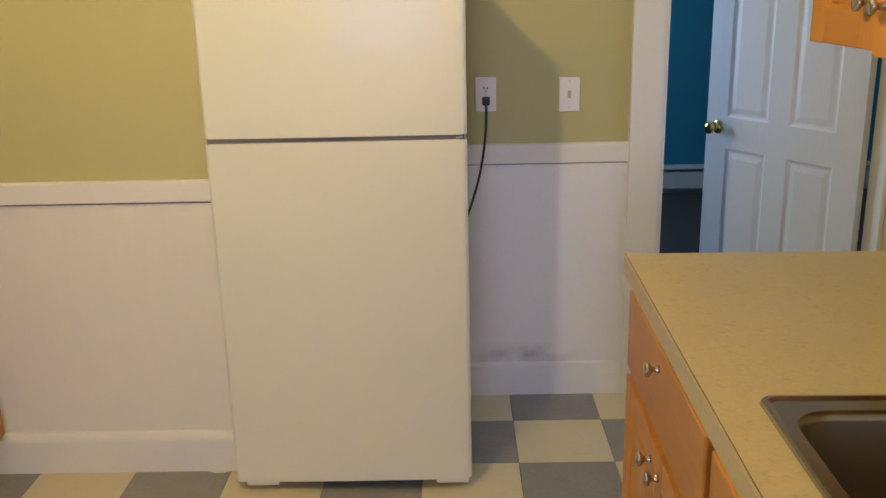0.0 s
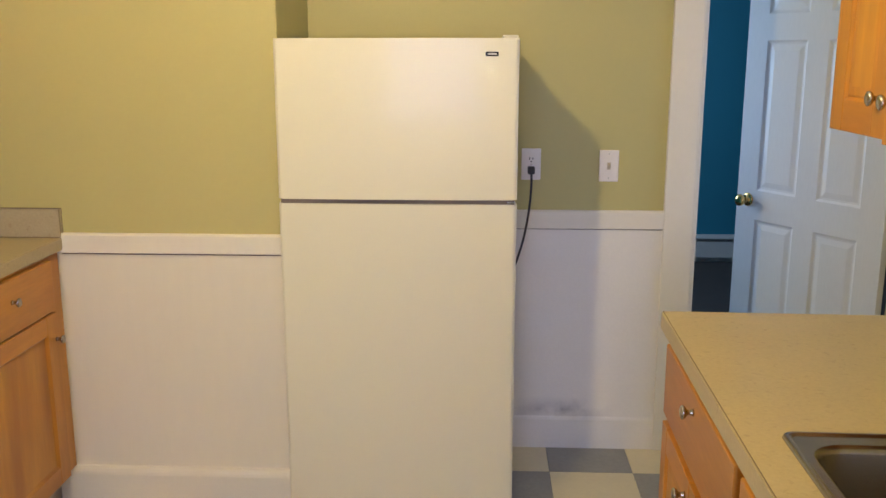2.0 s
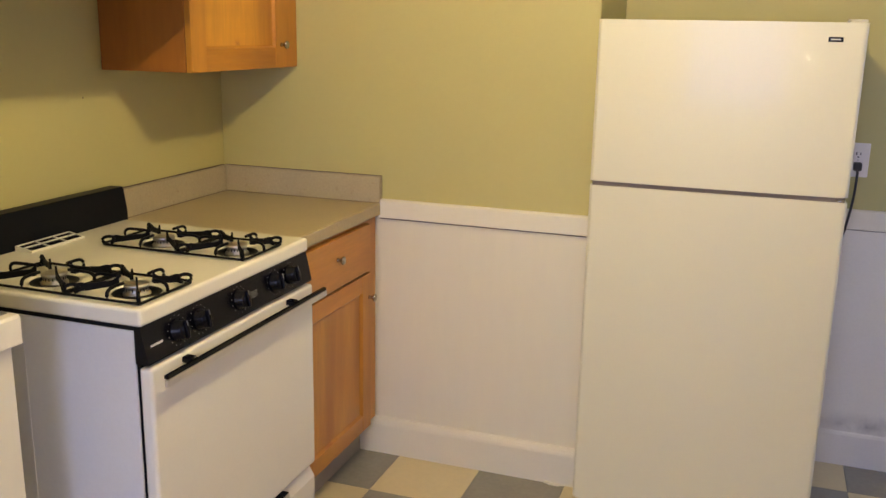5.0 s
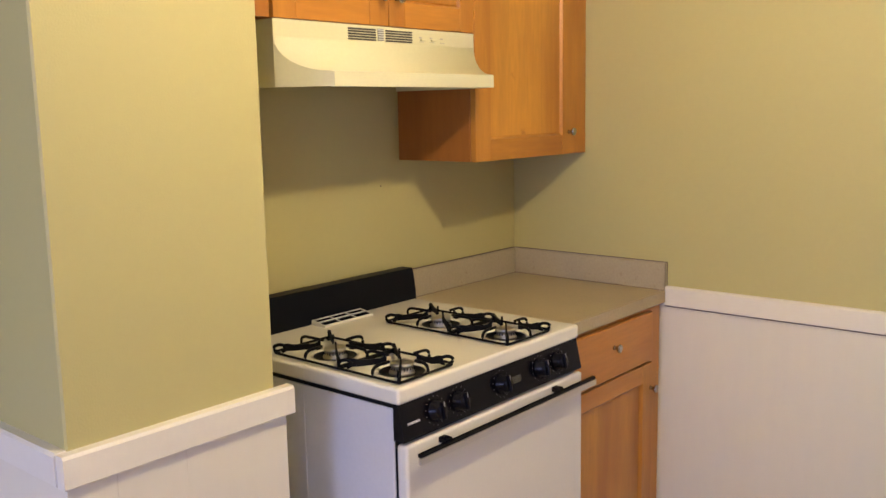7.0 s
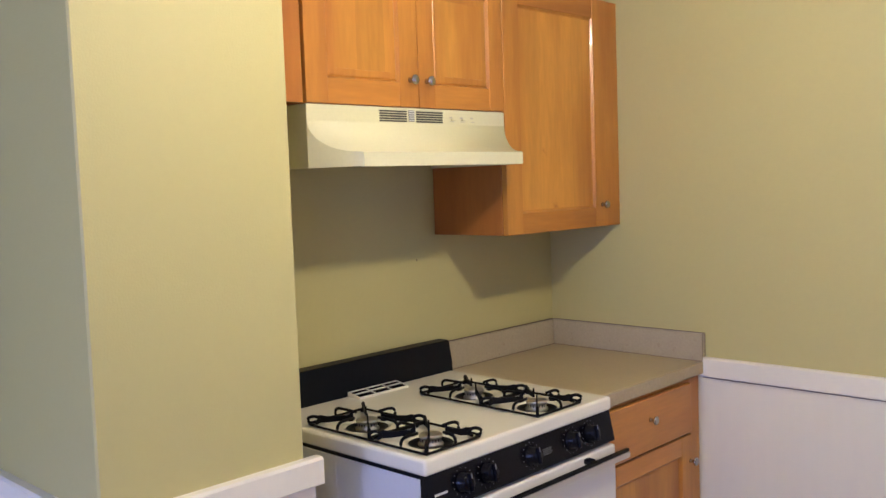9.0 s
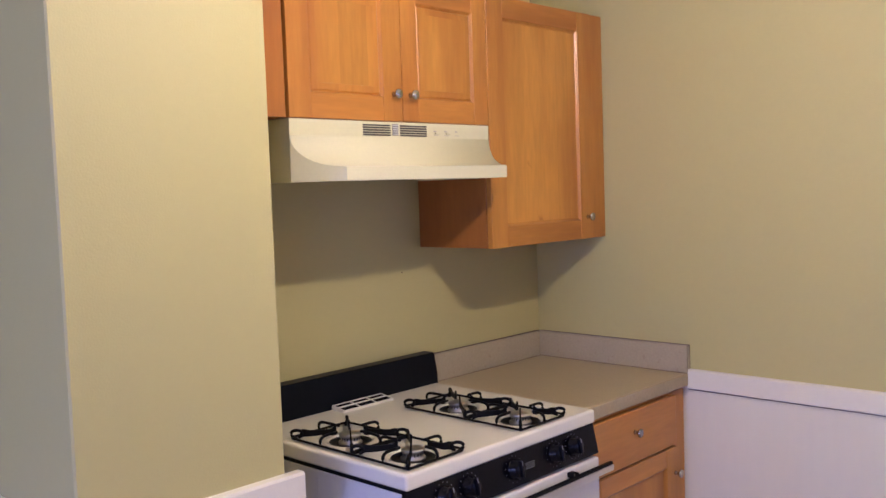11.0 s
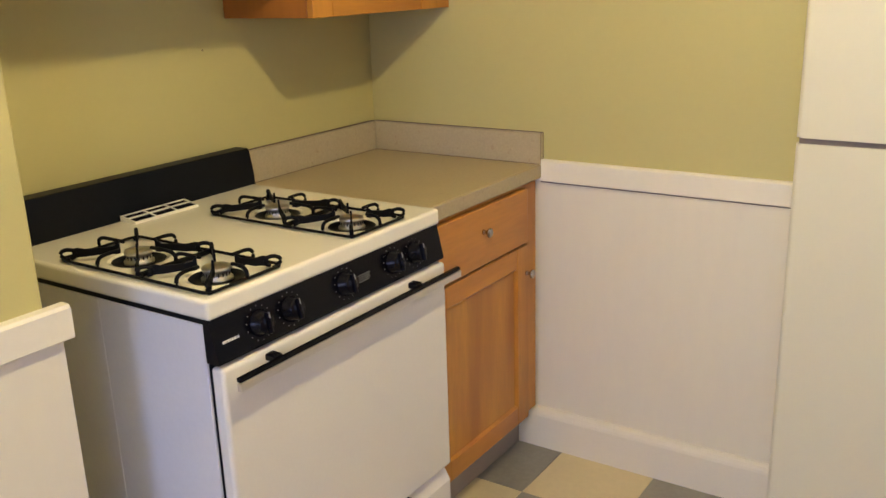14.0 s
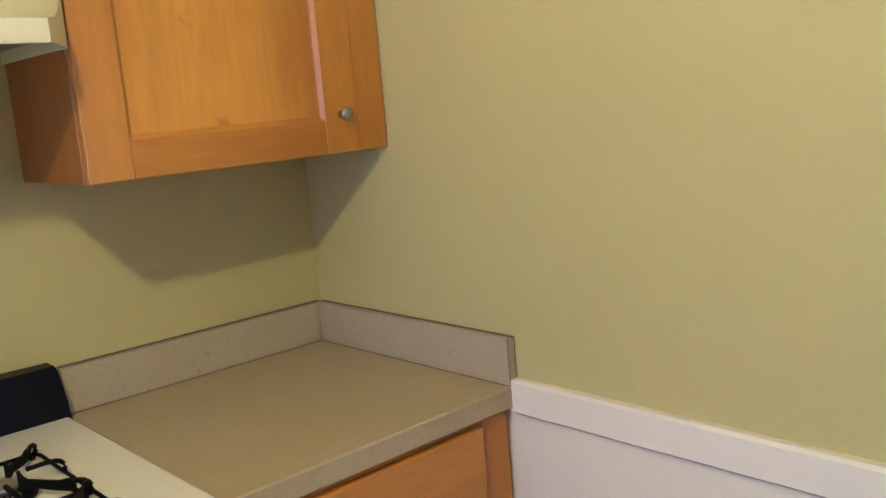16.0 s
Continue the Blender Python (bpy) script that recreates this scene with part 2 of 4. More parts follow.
def root(name, m, label, category, group=""):
    ob = new(name)
    ob.empty_display_size = 0.05
    ob.matrix_world = m
    return tagged(ob, label, category, group)


def B():
    return bmesh.new()


def setting(name, *dims, material, bevel=0.0, label="", parent=None):
    return part(name, boxes(B(), *dims, bevel=bevel), material, parent, label, "structure")


# ---- the shell ----
PX, PY, TX, TY = 0.3118, 0.2965, -1.152, 2.842
floor = setting("floor", (WX - 0.15, 2.2, SY - 0.15, BY + 0.06, -0.12, -0.004), material=GROUT, label="checkered vinyl tile floor in cream and grey")
setting("ceiling", (WX - 0.15, 2.2, SY - 0.15, BY + 0.12, CEIL, CEIL + 0.1), material=CEILP, label="plain painted kitchen ceiling")
setting("wall_west", (WX - 0.12, WX, SY, NY, 0, CEIL), material=OLIVE, label="olive green painted plaster wall behind the stove")
setting("wall_bump", (WX, CX, CY0, CY1, 0, CEIL), material=OLIVE, bevel=0.004, label="olive green painted wall bump beside the stove")
setting("wall_north", (WX - 0.12, RX, NY, BY + 0.12, 0, CEIL), material=OLIVE, bevel=0.003, label="olive green painted wall above white wainscot")
setting("wall_back", (RX, DX0, BY, BY + 0.12, 0, CEIL), (DX1, 2.2, BY, BY + 0.12, 0, CEIL), (DX0, DX1, BY, BY + 0.12, 2.05, CEIL), material=OLIVE,
        label="olive green painted wall behind the refrigerator")
setting("wall_east", (EX, EX + 0.12, SY, -1.88, 0, CEIL), (EX, EX + 0.12, -0.62, 2.467, 0, CEIL), (EX, EX + 0.12, -1.88, -0.62, 0, 0.90), (EX, EX + 0.12, -1.88, -0.62, 2.10, CEIL), material=OLIVE, label="olive green painted wall behind the sink counter")
# Hall window added out of view as an opening for the fill light.
setting("window_4", (2.24, 2.28, 2.62, 2.67, 0.85, 2.05), (2.24, 2.28, 3.37, 3.42, 0.85, 2.05), (2.24, 2.28, 2.67, 3.37, 0.85, 0.90), (2.24, 2.28, 2.67, 3.37, 2.00, 2.05), (2.24, 2.28, 2.67, 3.37, 1.43, 1.47), material=WHITE,
        label="white window frame added out of view around the hall fill light")
setting("wall_hall", (2.2, 2.32, 1.5, 2.62, 0, CEIL), (2.2, 2.32, 3.42, BY + 0.12, 0, CEIL), (2.2, 2.32, 2.62, 3.42, 0, 0.85), (2.2, 2.32, 2.62, 3.42, 2.05, CEIL), (EX + 0.12, 2.32, 1.38, 1.5, 0, CEIL), material=OLIVE)
W0, W1, Z0, Z1 = -1.88, -0.62, 0.90, 2.10
setting("wall_south", (WX - 0.12, -0.82, SY - 0.12, SY, 0, CEIL), (0.42, EX + 0.12, SY - 0.12, SY, 0, CEIL), (-0.82, 0.42, SY - 0.12, SY, 0, Z0), (-0.82, 0.42, SY - 0.12, SY, Z1, CEIL),
        material=OLIVE)
setting("window_3", (-0.82, -0.77, SY - 0.11, SY - 0.07, Z0, Z1), (0.37, 0.42, SY - 0.11, SY - 0.07, Z0, Z1), (-0.77, 0.37, SY - 0.11, SY - 0.07, Z0, Z0 + 0.05),
        (-0.77, 0.37, SY - 0.11, SY - 0.07, Z1 - 0.05, Z1), (-0.77, 0.37, SY - 0.11, SY - 0.07, 1.48, 1.52), material=WHITE, label="white painted double hung kitchen window")
setting("backdrop", (-5, 5, SY - 4.1, SY - 4.0, -1, 5), material=OUTSIDE)
win = setting("window_1", (EX + 0.05, EX + 0.09, W0, W0 + 0.05, Z0, Z1), (EX + 0.05, EX + 0.09, W1 - 0.05, W1, Z0, Z1), (EX + 0.05, EX + 0.09, W0 + 0.05, W1 - 0.05, Z0, Z0 + 0.05),
              (EX + 0.05, EX + 0.09, W0 + 0.05, W1 - 0.05, Z1 - 0.05, Z1), (EX + 0.05, EX + 0.09, W0 + 0.05, W1 - 0.05, 1.48, 1.52), material=WHITE, label="white painted double hung kitchen window")
setting("backdrop", (4.6, 4.7, -5.0, 2.0, -1, 5), material=OUTSIDE)

# wainscot, chair rail and baseboard
T = 0.007
RZ0, RZ1 = 0.894, 0.960
north_panel = setting("wainscot_north", (-1.27, RX + T, NY - T, NY, 0, RZ0 + 0.01), material=WAINS, label="white painted wainscot panelling")
setting("wainscot_back", (RX + T, DX0 - 0.11, BY - T, BY, 0, RZ0), material=SCUFFED, label="white painted wainscot panelling with grey scuffs")
bump = setting("wainscot_bump", (WX, CX + T, CY0 - T, CY0, 0, 0.92), (WX, CX + T, CY1, CY1 + 0.022, 0, 0.92), material=WAINS, label="white painted board wainscot")
for a, b in ((CY0, 1.1699), (1.1706, 1.3207), (1.3211, CY1)):
    part("board", boxes(B(), (CX + 0.0002, CX + T, a, b, 0, 0.92)), WAINS, bump)
setting("wainscot_west", (WX, WX + T, SY, CY0 - T, 0, 0.92), material=WAINS)


def rail(name, ring, vec, parent=None, material=None):
    return part(name, prism(B(), ring, vec), material or WHITE, parent, "", "structure")


def rail_profile(z0, z1, proud):
    """Depth off the wall and height, round the board's section."""
    return [(0, z0), (proud - 0.003, z0), (proud, z0 + 0.003), (proud, z1 - 0.006), (proud - 0.005, z1), (0, z1)]


rail("chair_rail_north", [(-1.245, NY - d, z) for d, z in rail_profile(RZ0, RZ1, 0.020)], (1.245 + RX, 0, 0))
rail("chair_rail_back", [(RX + T, BY - d, z) for d, z in rail_profile(0.890, RZ1, 0.019)], (DX0 - 0.11 - RX - T, 0, 0))
rail("chair_rail_bump", [(CX + d, CY0 - 0.02, z) for d, z in rail_profile(0.914, 0.977, 0.026)], (0, CY1 - CY0 + 0.054, 0))
rail("chair_rail_bump_south", [(WX, CY0 - d, z) for d, z in rail_profile(0.916, 0.979, 0.024)], (CX - WX, 0, 0))
rail("chair_rail_west", [(WX + d, SY, z) for d, z in rail_profile(0.916, 0.979, 0.022)], (0, CY0 - 0.03 - SY, 0))


# Thin dark strips deepen the shadow at the rails' lower seam.
setting("rail_seam", (-1.243, RX, NY - T - 0.0022, NY - T, RZ0 - 0.0048, RZ0 - 0.0002), (RX + T, DX0 - 0.11, BY - T - 0.0018, BY - T, 0.8864, 0.8898), material=SHADELINE)


def base_profile(h, proud):
    return [(0, 0), (proud, 0), (proud, h - 0.024), (proud - 0.002, h - 0.015), (proud - 0.007, h - 0.005), (proud - 0.014, h), (0, h + 0.001)]


rail("baseboard_north", [(-1.311, NY - d, z) for d, z in base_profile(0.135, 0.033)], (1.311 + RX + 0.006, 0, 0), material=BASEW)


for x, y, z in ((WX, 2.42, 1.33),):
    part("nail_hole", lathe(B(), [(0.003, -0.001), (0.003, 0.0008)], pose(x, y, z, 0, 90), 8), DUST, None, "", "structure")
part("paint_chip", boxes(B(), (-0.585, -0.545, NY - 0.047, NY - 0.034, 0.0, 0.005), (-0.600, -0.575, NY - 0.042, NY - 0.034, 0.0, 0.009), (-0.552, -0.530, NY - 0.040, NY - 0.034, 0.0, 0.004), bevel=0.0015), WHITE, None, "flaked white paint crumbs", "structure")
rail("baseboard_back", [(RX + T, BY - d, z) for d, z in base_profile(0.142, 0.012)], (DX0 - 0.11 - RX - T, 0, 0), material=SCUFFED)
rail("baseboard_bump", [(CX + d, CY0 - 0.02, z) for d, z in base_profile(0.14, 0.028)], (0, CY1 - CY0 + 0.02, 0))

# door frame to the blue room
cas = 0.110
setting("door_frame_1", (DX0 - cas, DX0, BY - 0.020, BY, 0, 2.05 + cas), (DX1, DX1 + cas, BY - 0.020, BY, 0, 2.05 + cas), (DX0, DX1, BY - 0.020, BY, 2.05, 2.05 + cas),
        (DX0 - 0.0, DX0 + 0.018, BY, BY + 0.12, 0, 2.05), (DX1 - 0.018, DX1, BY, BY + 0.12, 0, 2.05), (DX0 + 0.018, DX1 - 0.018, BY, BY + 0.12, 2.032, 2.05),
        material=WHITE, bevel=0.002, label="white painted wooden door frame")

# the blue room
RY0, RY1 = BY + 0.12, 7.0
setting("carpet", (-0.6, 4.2, BY + 0.06, RY1 + 0.1, -0.12, 0.004), material=CARPET, label="dark brown carpet in the blue room")
setting("wall_blue_north", (-0.6, 4.2, RY1, RY1 + 0.12, 0, CEIL), material=BLUE, label="deep blue painted bedroom wall")
setting("wall_blue_east", (4.2, 4.32, RY0, RY1 + 0.12, 0, CEIL), material=BLUE)
setting("wall_blue_south", (-0.6, DX0 - 0.01, RY0, RY0 + 0.01, 0, CEIL), (DX1 + 0.01, 4.2, RY0, RY0 + 0.01, 0, CEIL), material=BLUE)
setting("wall_blue_west", (-0.72, -0.6, RY0, 4.95, 0, CEIL), (-0.72, -0.6, 6.25, RY1 + 0.12, 0, CEIL), (-0.72, -0.6, 4.95, 6.25, 0, 0.86), (-0.72, -0.6, 4.95, 6.25, 2.14, CEIL), material=BLUE)
setting("window_2", (-0.70, -0.65, 4.95, 5.0, 0.86, 2.14), (-0.70, -0.65, 6.2, 6.25, 0.86, 2.14), (-0.70, -0.65, 5.0, 6.2, 0.86, 0.91), (-0.70, -0.65, 5.0, 6.2, 2.09, 2.14),
        (-0.70, -0.65, 5.0, 6.2, 1.48, 1.52), material=WHITE, label="white framed bedroom window")
setting("backdrop", (-4.8, -4.7, 3.0, 9.0, -1, 5), material=OUTSIDE)
setting("ceiling_blue", (-0.72, 4.32, BY + 0.12, RY1 + 0.12, CEIL, CEIL + 0.1), material=CEILP)


# ---- doors, fittings ----
def interior_door():
    w, h, th = 0.757, 2.02, 0.035
    th_open = 59.8
    r = root("interior_door", pose(DX1 - 0.038, RY0 - 0.012, 0.012, 0, 0, 180 - th_open), "white painted six panel interior door standing open into the blue room", "door")
    # local x runs from the hinge to the free edge, the kitchen side faces +y
    st, mid = 0.112, 0.105
    rows = [(0.22, 0.80), (0.93, 1.58), (1.69, 1.91)]
    cols = [(st, (w - mid) / 2), ((w + mid) / 2, w - st)]
    bm = B()
    xs = [0, cols[0][0], cols[0][1], cols[1][0], cols[1][1], w]
    boxes(bm, (xs[0], xs[1], 0, th, 0, h), (xs[2], xs[3], 0, th, 0, h), (xs[4], xs[5], 0, th, 0, h))
    zs = [0] + [z for a in rows for z in a] + [h]
    for k in range(0, len(zs), 2):
        for c in cols:
            boxes(bm, (c[0], c[1], 0, th, zs[k], zs[k + 1]))
    part("door_leaf", bm, DOORW, r)
    for c in cols:
        for z0, z1 in rows:
            bm = B()
            for y0, y1, s in ((th / 2, th, 1), (th / 2, 0, -1)):
                a = [(c[0], z0), (c[1], z0), (c[1], z1), (c[0], z1)]

                def ring(d, y):
                    return [bm.verts.new((x + (d if x == c[0] else -d), y, z + (d if z == z0 else -d))) for x, z in a]
                rr = [ring(0, y1), ring(0.010, y1 - s * 0.006), ring(0.018, y1 - s * 0.007), ring(0.042, y1 - s * 0.0025)]
                for p, q in zip(rr, rr[1:]):
                    for k in range(4):
                        bm.faces.new([p[k], p[(k + 1) % 4], q[(k + 1) % 4], q[k]])
                bm.faces.new(rr[-1])
            part("panel", bm, DOORW, r)
    bm = B()
    for s, y in ((1, th), (-1, 0)):
        m = pose(w - 0.065, y, 0.885, -90 * s)
        lathe(bm, [(0.030, 0), (0.030, 0.004), (0.026, 0.007), (0.011, 0.010), (0.010, 0.030), (0.020, 0.036), (0.0265, 0.046), (0.026, 0.056), (0.016, 0.062), (0.004, 0.063)], m, 20)
    part("door_knob", bm, BRASS, r, "shiny brass door knob")


interior_door()


def heater(x0, x1):
    r = root("baseboard_heater", pose(0, RY1, 0), "white enamelled baseboard heater along the blue wall", "heater")
    part("back_plate", boxes(B(), (x0, x1, -0.012, 0, 0.0, 0.21)), HEATER, r)
    part("cover", prism(B(), [(x0, -0.055, 0.045), (x0, -0.060, 0.045), (x0, -0.060, 0.165), (x0, -0.055, 0.165)], (x1 - x0, 0, 0)), HEATER, r)
    part("top_lip", prism(B(), [(x0, -0.012, 0.205), (x0, -0.062, 0.190), (x0, -0.062, 0.186), (x0, -0.012, 0.199)], (x1 - x0, 0, 0)), HEATER, r)
    part("fins", boxes(B(), (x0 + 0.02, x1 - 0.02, -0.050, -0.014, 0.06, 0.15)), RUBBER, r)
    for x in (x0 - 0.004, x1):
        part("end_cap", boxes(B(), (x, x + 0.004, -0.063, 0, 0, 0.21)), HEATER, r)


heater(0.7, 3.6)


def plate(name, x, z, label, cat):
    r = root(name, pose(x, BY, z), label, cat)
    bm = boxes(B(), (-0.036, 0.036, -0.006, 0, -0.059, 0.059), bevel=0.003, seg=2)
    part("cover_plate", bm, PLASTIC, r)
    return r


r = plate("light_switch", 0.615, 1.128, "white toggle light switch on the olive wall", "switch")
part("toggle", boxes(B(), (-0.005, 0.005, -0.018, -0.006, -0.004, 0.011), bevel=0.001), IVORY, r)
part("toggle_slot", boxes(B(), (-0.006, 0.006, -0.0075, -0.006, -0.013, 0.013)), IVORY, r)
for z in (-0.045, 0.045):
    part("screw", lathe(B(), [(0.003, 0), (0.003, 0.001)], pose(0, -0.006, z, 90), 8), ALU, r)
r = plate("wall_outlet", 0.326, 1.133, "white double wall outlet with a cord plugged in", "outlet")
for z in (-0.02, 0.02):
    bm = lathe(B(), [(0.017, 0), (0.017, 0.0025)], pose(0, -0.006, z, 90), 16)
    so = part("socket", bm, PLASTIC, r)
    part("slots", boxes(B(), (-0.0078, -0.0045, -0.0092, -0.0084, z - 0.002, z + 0.007), (0.0045, 0.0078, -0.0092, -0.0084, z - 0.002, z + 0.006),
                        (-0.003, 0.003, -0.0092, -0.0084, z - 0.011, z - 0.007)), RUBBER, so)
part("screw", lathe(B(), [(0.003, 0), (0.003, 0.001)], pose(0, -0.006, 0, 90), 8), ALU, r)
r = root("power_cord", pose(0.326, BY, 1.113), "dark power cord of the refrigerator hanging from the outlet", "cord")
part("plug", boxes(B(), (-0.013, 0.013, -0.040, -0.0095, -0.014, 0.014), bevel=0.004, seg=2), RUBBER, r)
pts = [(0, -0.036, -0.005), (0.001, -0.040, -0.03), (0.0, -0.042, -0.07), (-0.003, -0.040, -0.12), (-0.010, -0.038, -0.18), (-0.022, -0.036, -0.25), (-0.038, -0.034, -0.31), (-0.060, -0.03, -0.38),
       (-0.085, -0.03, -0.45), (-0.11, -0.028, -0.55), (-0.13, -0.028, -0.70), (-0.13, -0.028, -0.90)]
cu = bpy.data.curves.new("cable", "CURVE")
cu.dimensions, cu.bevel_depth, cu.bevel_resolution = "3D", 0.0045, 3
sp = cu.splines.new("NURBS")
sp.points.add(len(pts) - 1)
for p, q in zip(sp.points, pts):
    p.co = (*q, 1)
sp.use_endpoint_u, sp.order_u = True, 4
cu.materials.append(RUBBER)
ob = new("cable", cu)
ob.parent = r


# ---- refrigerator ----
def refrigerator():
    x0, x1, yf, top, g0, g1 = -0.478, 0.2515, 2.976, 1.583, 1.090, 1.104
    d = 0.062
    r = root("refrigerator", pose(0, 0, 0), "almond white top freezer refrigerator in the wall recess", "refrigerator")
    part("body", boxes(B(), (x0 + 0.004, x1 - 0.004, yf + d + 0.010, 3.615, 0.035, top - 0.006), bevel=0.006, seg=2), ALMOND, r)
    part("gasket", boxes(B(), (x0 + 0.014, x1 - 0.014, yf + d, yf + d + 0.010, 0.05, top - 0.016)), GASKET, r)
    part("divider", boxes(B(), (x0 + 0.008, x1 - 0.008, yf + 0.012, yf + d, g0, g1)), GASKET, r)

    def leaf(name, z0, z1):
        bm = B()
        n = 30
        ring = []
        rc = 0.013
        for k in range(5):
            a = radians(90 * k / 5)
            ring.append((x0 + rc - rc * math.cos(a), yf + 0.006 + rc - rc * math.sin(a)))
        for k in range(n + 1):
            u = -1 + 2 * k / n
            ring.append(((x0 + x1) / 2 + u * ((x1 - x0) / 2 - rc), yf + 0.006 * u * u))
        for k in range(5):
            a = radians(90 * (4 - k) / 5)
            ring.append((x1 - rc + rc * math.cos(a), yf + 0.006 + rc - rc * math.sin(a)))
        ring += [(x1, yf + d), (x0, yf + d)]
        prism(bm, [(x, y, z0) for x, y in ring], (0, 0, z1 - z0))
        ed = [e for e in bm.edges if all(abs(v.co.z - z0) < 1e-5 or abs(v.co.z - z1) < 1e-5 for v in e.verts) and abs(e.verts[0].co.z - e.verts[1].co.z) < 1e-5]
        bmesh.ops.bevel(bm, geom=ed, offset=0.005, segments=2, profile=0.5, affect="EDGES")
        ob = part(name, bm, ALMOND, r)
        return ob
    leaf("freezer_door", g1, top)
    leaf("fridge_door", 0.037, g0)
    part("hinge_cover", boxes(B(), (x1 - 0.050, x1 - 0.004, yf + 0.015, yf + 0.10, top, top + 0.009), bevel=0.003), ALMOND, r)
    part("middle_hinge", boxes(B(), (x1 - 0.030, x1 - 0.010, yf + 0.004, yf + 0.030, g0 + 0.003, g1 - 0.003), bevel=0.001), NICKEL, r)
    bm = boxes(B(), (x0 + 0.15, x1 - 0.12, yf + 0.075, yf + 0.085, 0.012, 0.036))
    for k in range(9):
        boxes(bm, (x0 + 0.17 + 0.05 * k, x0 + 0.20 + 0.05 * k, yf + 0.070, yf + 0.075, 0.016, 0.032))
    part("kick_grille", bm, RUBBER, r)
    for a, b in ((x0 + 0.03, x0 + 0.13), (x1 - 0.11, x1 - 0.01)):
        part("bracket", boxes(B(), (a, b, yf + 0.010, yf + 0.05, 0.020, 0.0365), bevel=0.002), ALMOND, r)
        part("foot", lathe(B(), [(0.018, 0), (0.018, 0.012), (0.008, 0.014), (0.008, 0.036)], pose((a + b) / 2, yf + 0.10, 0), 12), RUBBER, r)
    for a in (x0 + 0.08, x1 - 0.06):
        part("rear_foot", lathe(B(), [(0.018, 0), (0.018, 0.012), (0.008, 0.014), (0.008, 0.04)], pose(a, 3.56, 0), 12), RUBBER, r)
    by = yf + 0.006 * (2 * 0.89 - 1) ** 2
    bd = part("badge", boxes(B(), (0.152, 0.190, by - 0.0025, by + 0.003, 1.531, 1.544), bevel=0.001), BLACK, r, "small black name badge with pale bars")
    part("badge_bar", boxes(B(), (0.158, 0.184, by - 0.0032, by - 0.0025, 1.5355, 1.5395)), PRINT, bd)


refrigerator()


# ---- cabinets ----
def knob(parent, x, y, z):
    prof = [(0.0075, 0), (0.0065, 0.004), (0.005, 0.009), (0.006, 0.013), (0.011, 0.016), (0.014, 0.020), (0.0136, 0.0235), (0.009, 0.026), (0.003, 0.027)]
    part("knob", lathe(B(), prof, pose(x, y, z, 90), 16), NICKEL, parent, "brushed nickel knob")


def cab_door(name, parent, x0, x1, z0, z1, y, st=0.072, rl=0.062, raised=True, knob_at=None, th=0.019):
    """A frame and panel door: local x, z; its front is at y, toward -y."""
    a0, a1, b0, b1 = x0 + st, x1 - st, z0 + rl, z1 - rl
    bm = B()

    def ring(o, yy):
        return [bm.verts.new(p) for p in ((a0 + o, yy, b0 + o), (a1 - o, yy, b0 + o), (a1 - o, yy, b1 - o), (a0 + o, yy, b1 - o))]
    rr = [ring(0, y + 0.002), ring(0.0055, y + 0.009)] + ([ring(0.010, y + 0.0055), ring(0.026, y + 0.0045)] if raised else [ring(0.009, y + 0.010)])
    for p, q in zip(rr, rr[1:]):
        for k in range(4):
            bm.faces.new([p[k], p[(k + 1) % 4], q[(k + 1) % 4], q[k]])
    d = part(name, bm, WOOD_V, parent)
    for a in (x0, x1 - st):
        part("stile", boxes(B(), (a, a + st, y, y + th, z0, z1), bevel=0.0010), WOOD_V, d)
    for b in (z0, z1 - rl):
        part("door_rail", boxes(B(), (x0 + st + 0.0003, x1 - st - 0.0003, y + 0.0006, y + th, b, b + rl), bevel=0.0012), WOOD_H, d)
    o = 0.0262 if raised else 0.0092
    yy = y + (0.0045 if raised else 0.010)
    x = a0 + o
    while x < a1 - o - 0.002:
        w = random.uniform(0.055, 0.11)
        nx = min(x + w, a1 - o)
        if a1 - o - nx < 0.02:
            nx = a1 - o
        part("panel_board", boxes(B(), (x, nx, yy, y + th - 0.003, b0 + o, b1 - o)), WOOD_P, d)
        x = nx
    if knob_at:
        knob(d, knob_at[0], y, knob_at[1])
    return d


def slab_front(name, parent, x0, x1, z0, z1, y, knob_at=None, th=0.019):
    bm = boxes(B(), (x0, x1, y, y + th, z0, z1), bevel=0.004, seg=2)
    d = part(name, bm, WOOD_H, parent)
    if knob_at:
        knob(d, knob_at[0], y, knob_at[1])
    return d


LEFT = lambda y, x: pose(x, y, 0, 0, 0, 90)       # local x is world y, the front faces +x
SWING = pose(0.560, 2.283, 0, 0, 0, -1.3) @ pose(-0.560, -2.283, 0)       # the sink run stands a little off square
RIGHT = lambda y, x: pose(x, y, 0, 0, 0, -90)     # local x is world -y, the front faces -x

# corner wall cabinet; local y 0 is the door front
F = -1.56
r = root("wall_cabinet", LEFT(2.507, F), "honey maple corner wall cabinet with one recessed panel door", "cabinet", "wall cabinets")
w, dep = NY - 2.507 - 0.002, F - WX - 0.002
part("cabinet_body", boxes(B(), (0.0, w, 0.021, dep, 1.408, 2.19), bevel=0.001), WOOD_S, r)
part("filler", boxes(B(), (0.562, w, 0.004, 0.021, 1.408, 2.19), bevel=0.001), WOOD_V, r)
cab_door("door", r, 0.001, 0.560, 1.408, 2.19, 0.0, st=0.078, rl=0.066, raised=False, knob_at=(0.520, 1.484))
